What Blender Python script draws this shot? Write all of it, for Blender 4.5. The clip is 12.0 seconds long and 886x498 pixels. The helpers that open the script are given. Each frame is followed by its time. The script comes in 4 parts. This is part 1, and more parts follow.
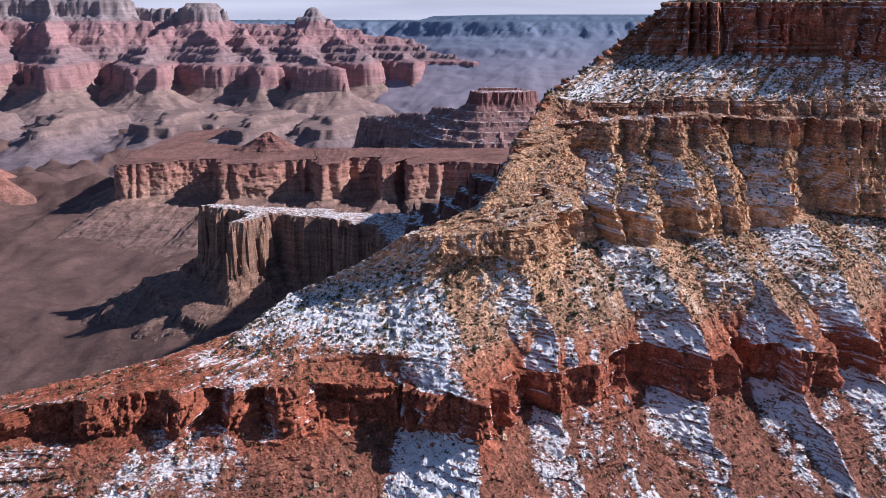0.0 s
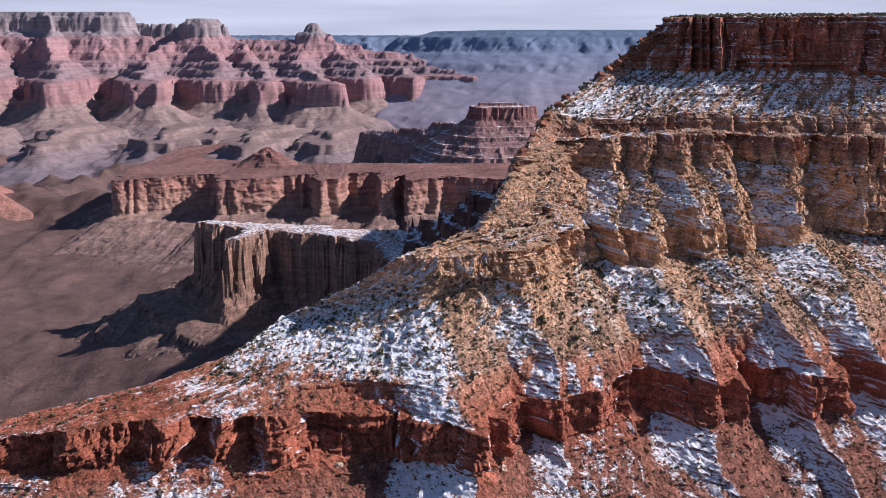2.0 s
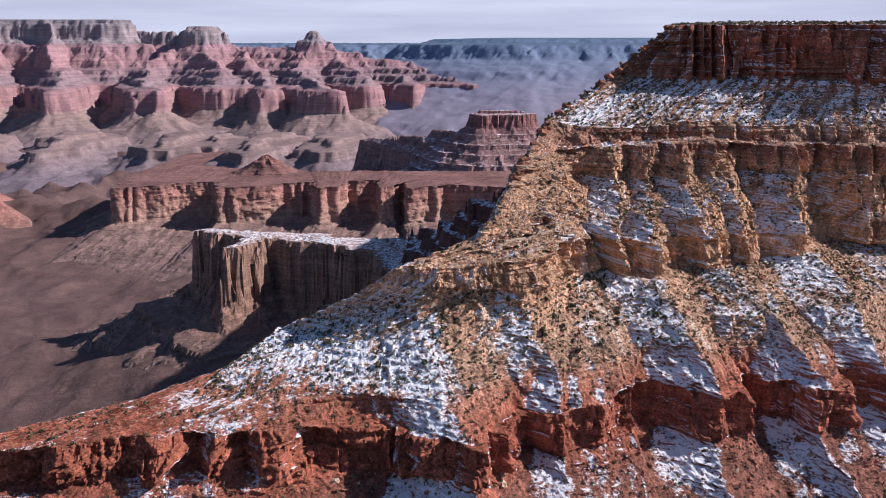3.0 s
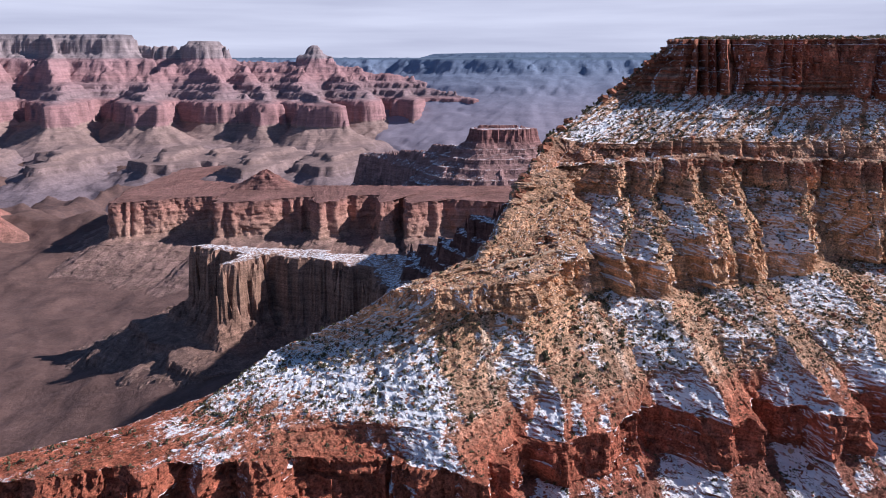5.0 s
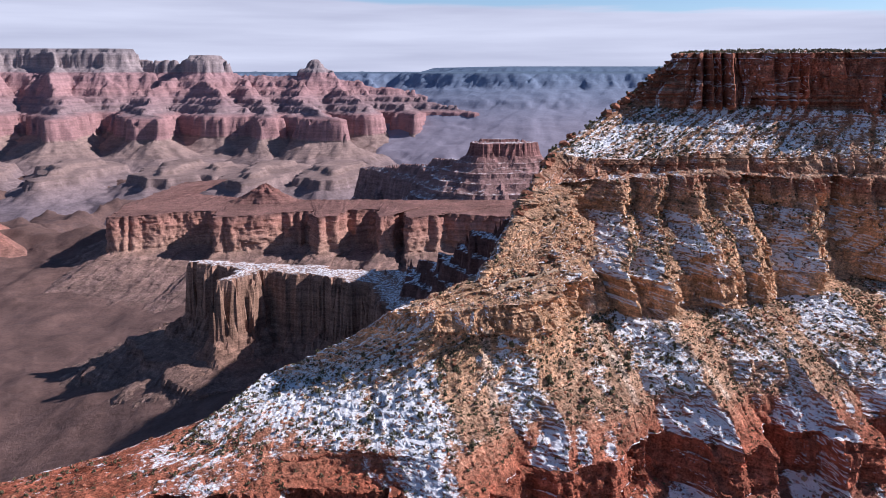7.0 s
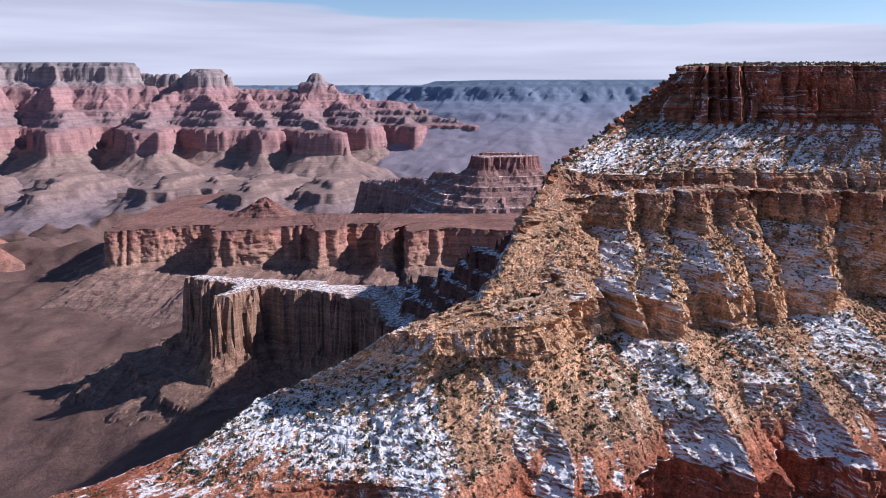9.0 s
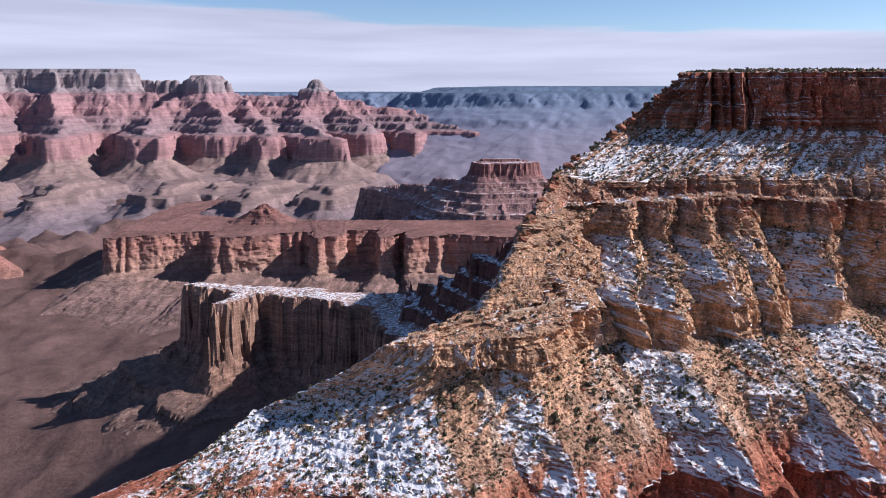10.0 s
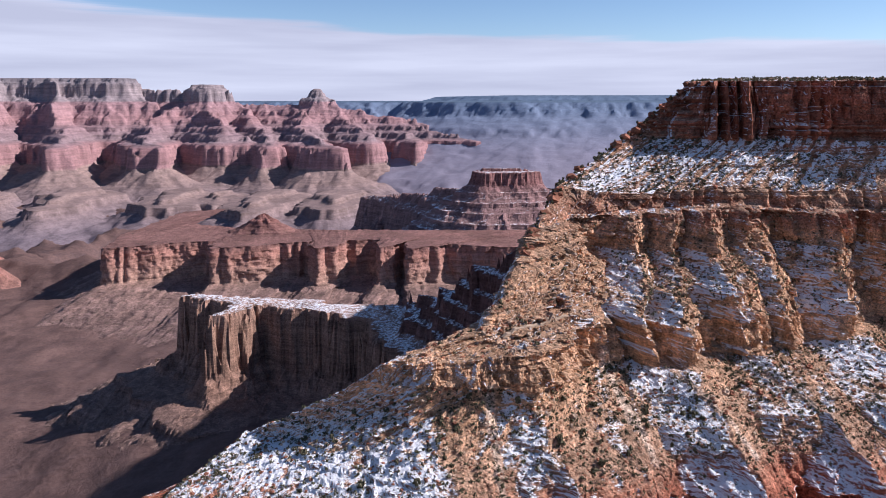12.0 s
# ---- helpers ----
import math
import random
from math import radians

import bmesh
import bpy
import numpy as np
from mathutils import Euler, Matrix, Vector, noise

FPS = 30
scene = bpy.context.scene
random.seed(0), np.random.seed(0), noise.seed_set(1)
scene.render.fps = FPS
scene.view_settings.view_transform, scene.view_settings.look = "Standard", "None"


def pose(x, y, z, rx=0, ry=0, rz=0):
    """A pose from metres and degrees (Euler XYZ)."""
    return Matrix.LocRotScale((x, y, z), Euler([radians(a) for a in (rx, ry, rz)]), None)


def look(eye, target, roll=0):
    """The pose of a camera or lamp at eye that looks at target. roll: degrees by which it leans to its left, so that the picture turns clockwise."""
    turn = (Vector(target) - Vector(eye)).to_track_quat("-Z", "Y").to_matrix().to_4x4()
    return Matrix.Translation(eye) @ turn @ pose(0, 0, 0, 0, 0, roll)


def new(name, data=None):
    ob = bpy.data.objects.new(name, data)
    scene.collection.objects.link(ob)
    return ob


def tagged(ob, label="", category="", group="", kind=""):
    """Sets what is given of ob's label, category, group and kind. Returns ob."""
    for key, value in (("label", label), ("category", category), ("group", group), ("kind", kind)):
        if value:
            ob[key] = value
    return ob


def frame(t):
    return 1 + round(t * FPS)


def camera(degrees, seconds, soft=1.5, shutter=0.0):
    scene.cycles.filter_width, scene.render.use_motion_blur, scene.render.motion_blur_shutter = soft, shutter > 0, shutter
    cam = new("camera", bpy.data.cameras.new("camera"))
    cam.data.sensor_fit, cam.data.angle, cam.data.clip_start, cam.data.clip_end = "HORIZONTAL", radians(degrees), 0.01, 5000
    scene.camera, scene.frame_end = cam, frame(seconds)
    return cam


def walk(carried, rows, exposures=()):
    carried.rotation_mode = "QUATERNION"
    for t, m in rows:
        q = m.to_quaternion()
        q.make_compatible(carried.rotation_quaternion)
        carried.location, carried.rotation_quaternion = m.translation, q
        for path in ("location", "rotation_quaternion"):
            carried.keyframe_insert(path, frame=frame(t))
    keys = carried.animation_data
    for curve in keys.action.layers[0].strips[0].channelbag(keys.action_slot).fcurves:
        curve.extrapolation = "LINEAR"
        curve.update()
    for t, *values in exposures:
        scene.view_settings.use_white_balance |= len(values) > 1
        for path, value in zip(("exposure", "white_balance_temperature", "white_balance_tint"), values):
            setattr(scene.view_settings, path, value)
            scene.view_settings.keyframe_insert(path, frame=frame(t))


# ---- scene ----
cam = camera(63.0, 12.0, soft=0.6)
METRES, EYE, TILT, LEAN, TURN = 80.0, 700.0, -17.6, 0.0, 0.0
ROWS = [
    (0.0, 0.0, 0.0, 0.0, 0.0, 0.0, -0.0),
    (0.5, 0.0054, 0.0412, 0.0129, -0.0, 0.27, -0.0),
    (1.0, 0.0105, 0.0816, 0.0252, -0.0, 0.55, 0.0),
    (1.5, 0.016, 0.1216, 0.0384, 0.0, 0.83, 0.01),
    (2.0, 0.0204, 0.1619, 0.0512, 0.01, 1.11, 0.02),
    (2.5, 0.0249, 0.2023, 0.0635, 0.02, 1.4, 0.02),
    (3.0, 0.0285, 0.2425, 0.0764, 0.03, 1.68, -0.01),
    (5.0, 0.04, 0.404, 0.1265, 0.06, 2.76, -0.03),
    (5.5, 0.0422, 0.4436, 0.1395, 0.07, 3.01, -0.04),
    (6.0, 0.0441, 0.4831, 0.1523, 0.09, 3.27, -0.04),
    (6.5, 0.0454, 0.5224, 0.1648, 0.11, 3.54, -0.05),
    (7.0, 0.0467, 0.5618, 0.1771, 0.12, 3.8, -0.04),
    (9.0, 0.0528, 0.7171, 0.2288, 0.19, 4.8, -0.01),
    (9.5, 0.0542, 0.7559, 0.2406, 0.2, 5.05, -0.01),
    (10.0, 0.0555, 0.7948, 0.2539, 0.2, 5.28, -0.02),
    (10.5, 0.0567, 0.834, 0.2663, 0.21, 5.53, -0.02),
    (11.0, 0.0582, 0.8729, 0.2789, 0.22, 5.79, -0.01),
    (11.5, 0.0598, 0.9116, 0.2906, 0.24, 5.92, -0.01),
    (12.0, 0.0612, 0.9503, 0.3034, 0.27, 5.98, -0.02),
]
walk(cam, [(t, pose(0, 0, EYE, TILT, LEAN, TURN) @ pose(METRES * x, METRES * y, METRES * z, 90 + pitch, roll, yaw)) for t, x, y, z, yaw, pitch, roll in ROWS],
     exposures=[(0.0, 0.08, 5720, 17), (12.0, 0.17, 5720, 17)])

# ---- sky and sun ----
SUN_AZ, SUN_EL = 4.0, 34.0      # degrees from +x towards +y, degrees above the horizon
SUN_POWER, SKY_POWER = 6.1, 0.08

sun_data = bpy.data.lights.new("sun", "SUN")
sun_data.energy, sun_data.angle, sun_data.color = SUN_POWER, radians(0.6), (1.0, 0.9, 0.8)
sun = new("sun", sun_data)
a, e = radians(SUN_AZ), radians(SUN_EL)
sun_way = Vector((math.cos(a) * math.cos(e), math.sin(a) * math.cos(e), math.sin(e)))
sun.matrix_world = look(sun_way * 1000, (0, 0, 0))


def build_world():
    world = bpy.data.worlds.new("sky")
    scene.world = world
    world.use_nodes = True
    nt = world.node_tree
    nt.nodes.clear()
    out = nt.nodes.new("ShaderNodeOutputWorld")
    bg = nt.nodes.new("ShaderNodeBackground")
    sky = nt.nodes.new("ShaderNodeTexSky")
    sky.sky_type, sky.sun_disc = "NISHITA", False
    sky.sun_elevation, sky.sun_rotation = e, math.pi / 2 - a
    sky.altitude, sky.air_density, sky.dust_density, sky.ozone_density = 1800, 1.1, 0.2, 2.5
    tc = nt.nodes.new("ShaderNodeTexCoord")
    mp = nt.nodes.new("ShaderNodeMapping")
    mp.inputs["Scale"].default_value = (0.9, 0.9, 13.0)
    mp.inputs["Location"].default_value = (0.35, 0.0, 0.25)
    nz = nt.nodes.new("ShaderNodeTexNoise")
    nz.inputs["Scale"].default_value, nz.inputs["Detail"].default_value, nz.inputs["Roughness"].default_value = 1.7, 6.0, 0.55
    nz.inputs["Distortion"].default_value = 0.3
    sep = nt.nodes.new("ShaderNodeSeparateXYZ")
    # stratus deck: dense near the horizon, opening higher up
    deck = nt.nodes.new("ShaderNodeMapRange")
    deck.inputs["From Min"].default_value, deck.inputs["From Max"].default_value = 0.062, 0.115
    deck.inputs["To Min"].default_value, deck.inputs["To Max"].default_value = 0.34, -0.30
    add = nt.nodes.new("ShaderNodeMath")
    add.operation = "ADD"
    ramp = nt.nodes.new("ShaderNodeMapRange")
    ramp.interpolation_type = "SMOOTHSTEP"
    ramp.inputs["From Min"].default_value, ramp.inputs["From Max"].default_value = 0.46, 0.60
    shade = nt.nodes.new("ShaderNodeTexNoise")
    shade.inputs["Scale"].default_value, shade.inputs["Detail"].default_value = 2.4, 5.0
    mp2 = nt.nodes.new("ShaderNodeMapping")
    mp2.inputs["Scale"].default_value = (1.0, 1.0, 15.0)
    cr = nt.nodes.new("ShaderNodeValToRGB")
    cr.color_ramp.elements[0].position, cr.color_ramp.elements[0].color = 0.36, (6.3, 6.4, 7.25, 1)
    cr.color_ramp.elements[1].position, cr.color_ramp.elements[1].color = 0.64, (8.1, 8.2, 8.9, 1)
    mix = nt.nodes.new("ShaderNodeMix")
    mix.data_type = "RGBA"
    L = nt.links.new
    L(tc.outputs["Generated"], mp.inputs["Vector"])
    L(tc.outputs["Generated"], mp2.inputs["Vector"])
    L(tc.outputs["Generated"], sep.inputs[0])
    L(mp.outputs[0], nz.inputs["Vector"])
    L(mp2.outputs[0], shade.inputs["Vector"])
    tilt = nt.nodes.new("ShaderNodeMath")
    tilt.operation, tilt.inputs[1].default_value = "MULTIPLY_ADD", 0.05
    L(sep.outputs["X"], tilt.inputs[0])
    L(sep.outputs["Z"], tilt.inputs[2])
    L(tilt.outputs[0], deck.inputs["Value"])
    L(nz.outputs["Fac"], add.inputs[0])
    L(deck.outputs[0], add.inputs[1])
    L(add.outputs[0], ramp.inputs["Value"])
    L(shade.outputs["Fac"], cr.inputs["Fac"])
    L(ramp.outputs[0], mix.inputs["Factor"])
    low = nt.nodes.new("ShaderNodeMapRange")
    low.inputs["From Min"].default_value, low.inputs["From Max"].default_value = 0.08, 0.35
    low.inputs["To Min"].default_value, low.inputs["To Max"].default_value = 1.25, 1.0
    L(sep.outputs["Z"], low.inputs["Value"])
    gain = nt.nodes.new("ShaderNodeVectorMath")
    gain.operation = "SCALE"
    L(sky.outputs[0], gain.inputs[0])
    L(low.outputs[0], gain.inputs["Scale"])
    L(gain.outputs[0], mix.inputs[6])
    L(cr.outputs[0], mix.inputs[7])
    L(mix.outputs[2], bg.inputs["Color"])
    bg.inputs["Strength"].default_value = SKY_POWER
    L(bg.outputs[0], out.inputs[0])


build_world()


# ---- noise on arrays ----
def hashed(ix, iy, iz, seed):
    h = (ix.astype(np.int64) * 374761393 + iy.astype(np.int64) * 668265263 + iz.astype(np.int64) * 2147483647 + seed * 1274126177) & 0xFFFFFFFF
    h = ((h ^ (h >> 13)) * 1274126177) & 0xFFFFFFFF
    h = ((h ^ (h >> 16)) * 2246822519) & 0xFFFFFFFF
    return ((h ^ (h >> 15)) & 0xFFFF) / 32767.5 - 1.0


def vnoise(x, y, z, seed=0):
    """Smooth value noise, about -1 to 1."""
    x, y, z = np.broadcast_arrays(x, y, z)
    ix, iy, iz = np.floor(x), np.floor(y), np.floor(z)
    fx, fy, fz = x - ix, y - iy, z - iz
    fx, fy, fz = fx * fx * (3 - 2 * fx), fy * fy * (3 - 2 * fy), fz * fz * (3 - 2 * fz)
    total = 0.0
    for cx in (0, 1):
        wx = fx if cx else 1 - fx
        for cy in (0, 1):
            wy = fy if cy else 1 - fy
            for cz in (0, 1):
                wz = fz if cz else 1 - fz
                total = total + wx * wy * wz * hashed(ix + cx, iy + cy, iz + cz, seed)
    return total


def fbm(x, y, z, octaves=4, seed=0, gain=0.5):
    total, amp, k = 0.0, 1.0, 1.0
    for i in range(octaves):
        total = total + amp * vnoise(x * k, y * k, z * k, seed + i)
        amp, k = amp * gain, k * 2.03
    return total


def ridged(x, y, z, octaves=3, seed=0):
    """Sharp crests at 1, broad troughs towards -1."""
    total, amp, k = 0.0, 1.0, 1.0
    for i in range(octaves):
        total = total + amp * (1 - 2.2 * np.abs(vnoise(x * k, y * k, z * k, seed + i)))
        amp, k = amp * 0.5, k * 2.1
    return total / 1.6


def blocks(x, y, z, size, seed=0):
    """Jointed blocks: one random value, -1 to 1, for each cell of an uneven paving in plan, changing from bed to bed."""
    bed = np.floor(z / (size * 2.0) + 0.5 * vnoise(x / (size * 5), y / (size * 5), 0 * z, seed + 50))
    px, py = x / size, y / size
    ix, iy = np.floor(px), np.floor(py)
    best, value = np.full(x.shape, 1e9), np.zeros(x.shape)
    for cx in (-1, 0, 1):
        for cy in (-1, 0, 1):
            qx, qy = ix + cx, iy + cy
            h = hashed(qx, qy, bed, seed)
            d = (qx + 0.5 + 0.45 * h - px) ** 2 + (qy + 0.5 + 0.45 * hashed(qx, qy, bed, seed + 1) - py) ** 2
            near = d < best
            best = np.where(near, d, best)
            value = np.where(near, hashed(qx, qy, bed * 0 + np.floor(bed / 2), seed + 2) * 0.7 + h * 0.3, value)
    return value


# ---- materials ----
def node(nt, kind, **inputs):
    n = nt.nodes.new(kind)
    for key, value in inputs.items():
        n.inputs[key.replace("_", " ")].default_value = value
    return n


def maths(nt, op, a, b=None, clamp=False):
    n = nt.nodes.new("ShaderNodeMath")
    n.operation, n.use_clamp = op, clamp
    for i, v in enumerate((a, b)):
        if v is None:
            continue
        if isinstance(v, (int, float)):
            n.inputs[i].default_value = v
        else:
            nt.links.new(v, n.inputs[i])
    return n.outputs[0]


def noise_at(nt, vec, scale, detail=4.0, rough=0.55, stretch=None):
    if stretch:
        m = nt.nodes.new("ShaderNodeMapping")
        m.inputs["Scale"].default_value = stretch
        nt.links.new(vec, m.inputs["Vector"])
        vec = m.outputs[0]
    n = node(nt, "ShaderNodeTexNoise", Scale=scale, Detail=detail, Roughness=rough)
    nt.links.new(vec, n.inputs["Vector"])
    return n.outputs["Fac"]


def ranged(nt, v, lo, hi, to_lo=0.0, to_hi=1.0, smooth=False):
    n = nt.nodes.new("ShaderNodeMapRange")
    if smooth:
        n.interpolation_type = "SMOOTHSTEP"
    for i, w in enumerate((lo, hi, to_lo, to_hi)):
        n.inputs[i + 1].default_value = w
    nt.links.new(v, n.inputs[0])
    return n.outputs[0]


def mixed(nt, fac, a, b, blend="MIX"):
    n = nt.nodes.new("ShaderNodeMix")
    n.data_type, n.blend_type = "RGBA", blend
    for i, v in ((0, fac), (6, a), (7, b)):
        if isinstance(v, (int, float)):
            n.inputs[i].default_value = v
        elif isinstance(v, tuple):
            n.inputs[i].default_value = (*v, 1)
        else:
            nt.links.new(v, n.inputs[i])
    return n.outputs[2]


def rock(name, strata, wobble=3.0, size=1.0, snow=None, snow_way=(-0.85, 0.15, 0.5), scrub=0.0, soil=None, bump=0.6, bands=0.35, grain=1.0, drift=1.0, dip=0.0, snow_from=None, scree=None, soil_from=None):
    """Layered rock: strata are (height, colour) from the bottom up; size is the scale of its grain in metres; snow (from, to) says
    how much of the surface that faces snow_way keeps its snow; scrub darkens gentle ground with low growth; soil tints gentle ground; scree is the colour of
    the bare stony chutes; soil_from and snow_from are the heights above which soil and snow lie."""
    mat = bpy.data.materials.new(name)
    mat.use_nodes = True
    nt = mat.node_tree
    bsdf = nt.nodes["Principled BSDF"]
    L = nt.links.new
    geo = nt.nodes.new("ShaderNodeNewGeometry")
    pos, nor = geo.outputs["Position"], geo.outputs["Normal"]
    sep = nt.nodes.new("ShaderNodeSeparateXYZ")
    L(pos, sep.inputs[0])
    sepn = nt.nodes.new("ShaderNodeSeparateXYZ")
    L(nor, sepn.inputs[0])
    big = noise_at(nt, pos, 0.02 / size, 4.0)
    med = noise_at(nt, pos, 0.12 / size, 5.0, 0.6)
    fine = noise_at(nt, pos, 0.8 / size, 6.0, 0.78)
    band = noise_at(nt, pos, 0.5 / size, 4.0, 0.7, (0.05, 0.05, 1.0))
    stain = noise_at(nt, pos, 0.22 / size, 4.0, 0.6, (1.0, 1.0, 0.12))
    lo, hi = strata[0][0], strata[-1][0]
    h = maths(nt, "ADD", sep.outputs["Z"], maths(nt, "MULTIPLY", sep.outputs["X"], dip))
    h = maths(nt, "ADD", h, maths(nt, "MULTIPLY", maths(nt, "SUBTRACT", big, 0.5), wobble * 4))
    h = maths(nt, "ADD", h, maths(nt, "MULTIPLY", maths(nt, "SUBTRACT", med, 0.5), wobble))
    ramp = nt.nodes.new("ShaderNodeValToRGB")
    L(ranged(nt, h, lo, hi), ramp.inputs["Fac"])
    els = ramp.color_ramp.elements
    while len(els) < len(strata):
        els.new(0.5)
    for el, (z, c) in zip(els, strata):
        el.position, el.color = (z - lo) / (hi - lo), (*c, 1)
    col = ramp.outputs["Color"]
    steep = ranged(nt, sepn.outputs["Z"], 0.35, 0.75)
    if soil:
        cover = maths(nt, "MULTIPLY", steep, ranged(nt, med, 0.3, 0.6, 0.2, 0.8))
        if soil_from:
            cover = maths(nt, "MULTIPLY", cover, ranged(nt, h, soil_from - 9, soil_from + 9))
        col = mixed(nt, cover, col, soil)
    v = maths(nt, "ADD", ranged(nt, band, 0.3, 0.7, 1 - bands, 1 + bands), ranged(nt, stain, 0.35, 0.7, -0.22 * grain, 0.22 * grain))
    v = maths(nt, "MULTIPLY", v, ranged(nt, fine, 0.32, 0.68, 1 - 0.55 * grain, 1 + 0.5 * grain))
    v = maths(nt, "MULTIPLY", v, ranged(nt, med, 0.3, 0.7, 1 - 0.2 * grain, 1 + 0.2 * grain))
    comb = nt.nodes.new("ShaderNodeCombineColor")
    for i in range(3):
        L(v, comb.inputs[i])
    col = mixed(nt, 1.0, col, comb.outputs[0], "MULTIPLY")
    if scrub:
        vor = node(nt, "ShaderNodeTexVoronoi", Scale=0.42 / size)
        L(pos, vor.inputs["Vector"])
        dots = ranged(nt, vor.outputs["Distance"], 0.28, 0.42, 1.0, 0.0)
        gate = ranged(nt, noise_at(nt, pos, 0.16 / size, 2.0), 0.42, 0.55)
        dots = maths(nt, "MULTIPLY", maths(nt, "MULTIPLY", dots, gate), maths(nt, "MULTIPLY", steep, scrub))
        col = mixed(nt, dots, col, (0.055, 0.055, 0.035))
    if scree:
        bare = nt.nodes.new("ShaderNodeAttribute")
        bare.attribute_name = "scree"
        bare = maths(nt, "MULTIPLY", bare.outputs["Fac"], ranged(nt, med, 0.3, 0.6, 0.35, 1.0))
        col = mixed(nt, bare, col, mixed(nt, 1.0, scree, comb.outputs[0], "MULTIPLY"))
    rough = 0.92
    if snow:
        if snow_way is None:
            lie = nt.nodes.new("ShaderNodeAttribute")
            lie.attribute_name = "snow_lie"
            s = lie.outputs["Fac"]
        else:
            dot = nt.nodes.new("ShaderNodeVectorMath")
            dot.operation = "DOT_PRODUCT"
            dot.inputs[1].default_value = Vector(snow_way).normalized()
            L(nor, dot.inputs[0])
            s = dot.outputs["Value"]
        s = maths(nt, "ADD", s, maths(nt, "MULTIPLY", maths(nt, "SUBTRACT", big, 0.5), 0.35))
        s = maths(nt, "ADD", s, maths(nt, "MULTIPLY", maths(nt, "SUBTRACT", noise_at(nt, pos, 0.62 / size, 7.0, 0.82, (0.65, 0.65, 1.8)), 0.5), 3.2 * drift))
        s = maths(nt, "ADD", s, maths(nt, "MULTIPLY", maths(nt, "SUBTRACT", med, 0.5), 0.7 * drift))
        if scree:
            s = maths(nt, "SUBTRACT", s, maths(nt, "MULTIPLY", bare, 0.8))
        s = ranged(nt, s, snow[0], snow[1], smooth=True)
        if snow_from:
            s = maths(nt, "MULTIPLY", s, ranged(nt, sep.outputs["Z"], snow_from - 4, snow_from + 4))
        s = maths(nt, "MULTIPLY", s, ranged(nt, sepn.outputs["Z"], 0.24, 0.5))
        col = mixed(nt, s, col, (0.86, 0.86, 0.88))
        L(ranged(nt, s, 0, 1, 0.92, 0.55), bsdf.inputs["Roughness"])
    else:
        bsdf.inputs["Roughness"].default_value = rough
    bsdf.inputs["Specular IOR Level"].default_value = 0.15
    L(col, bsdf.inputs["Base Color"])
    bm = node(nt, "ShaderNodeBump", Strength=bump, Distance=1.2 * size)
    hgt = maths(nt, "ADD", maths(nt, "MULTIPLY", fine, 0.85), maths(nt, "ADD", maths(nt, "MULTIPLY", med, 1.2), maths(nt, "MULTIPLY", band, 0.6)))
    L(hgt, bm.inputs["Height"])
    L(bm.outputs[0], bsdf.inputs["Normal"])
    return mat


RED, GOLD, TAN = (0.345, 0.112, 0.066), (0.63, 0.36, 0.198), (0.49, 0.285, 0.18)
MAT_MESA = rock("mesa_rock", [(440, (0.24, 0.115, 0.082)), (500, (0.26, 0.108, 0.073)), (508, RED), (525, RED), (537, (0.36, 0.135, 0.08)), (548, TAN), (575, GOLD), (616, GOLD), (629, (0.56, 0.31, 0.175)), (636, (0.38, 0.17, 0.105)), (644, (0.37, 0.165, 0.1)), (650, TAN),
                (672, (0.37, 0.2, 0.115)), (688, (0.34, 0.13, 0.08)), (728, (0.30, 0.115, 0.072))], snow=(0.24, 0.44), snow_way=None, soil=(0.385, 0.25, 0.167), scree=(0.62, 0.47, 0.36), dip=0.05, bump=1.0, grain=1.5, scrub=0.4, soil_from=538)
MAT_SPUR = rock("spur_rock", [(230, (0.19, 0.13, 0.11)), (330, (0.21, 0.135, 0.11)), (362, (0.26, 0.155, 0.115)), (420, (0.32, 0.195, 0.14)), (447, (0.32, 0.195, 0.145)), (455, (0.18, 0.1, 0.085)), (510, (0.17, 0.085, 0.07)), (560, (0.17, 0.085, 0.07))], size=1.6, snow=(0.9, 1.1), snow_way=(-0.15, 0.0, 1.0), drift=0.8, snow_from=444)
MAT_WALL = rock("wall_rock", [(250, (0.2, 0.128, 0.112)), (318, (0.235, 0.15, 0.126)), (330, (0.36, 0.222, 0.17)), (385, (0.36, 0.18, 0.14)), (400, (0.225, 0.12, 0.102)), (445, (0.24, 0.108, 0.09))], size=3.0, scrub=0.4, grain=0.7)
# red rock greyed in its base colour to stand for haze
MAT_BUTTE = rock("butte_haze_rock", [(300, (0.26, 0.17, 0.158)), (400, (0.26, 0.158, 0.146)), (480, (0.25, 0.147, 0.136)), (500, (0.22, 0.108, 0.099)), (535, (0.22, 0.108, 0.099))], size=2.5, snow=(0.97, 1.1), snow_way=(-0.25, 0.0, 1.0), drift=0.6)
# mauve and bluish: a tint of distance haze is mixed into these colours
MAT_FAR = rock("far_haze_rock", [(240, (0.19, 0.15, 0.165)), (330, (0.258, 0.18, 0.16)), (386, (0.285, 0.2, 0.175)), (396, (0.31, 0.18, 0.18)), (482, (0.32, 0.18, 0.178)), (500, (0.25, 0.18, 0.185)), (560, (0.28, 0.18, 0.185)), (600, (0.33, 0.19, 0.19)), (690, (0.32, 0.195, 0.20)),
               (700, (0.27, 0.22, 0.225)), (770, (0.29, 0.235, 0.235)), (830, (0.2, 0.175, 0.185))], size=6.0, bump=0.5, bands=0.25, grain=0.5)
MAT_SHALE = rock("red_shale", [(280, (0.28, 0.15, 0.12)), (360, (0.33, 0.14, 0.11)), (420, (0.3, 0.13, 0.1))], size=3.0)
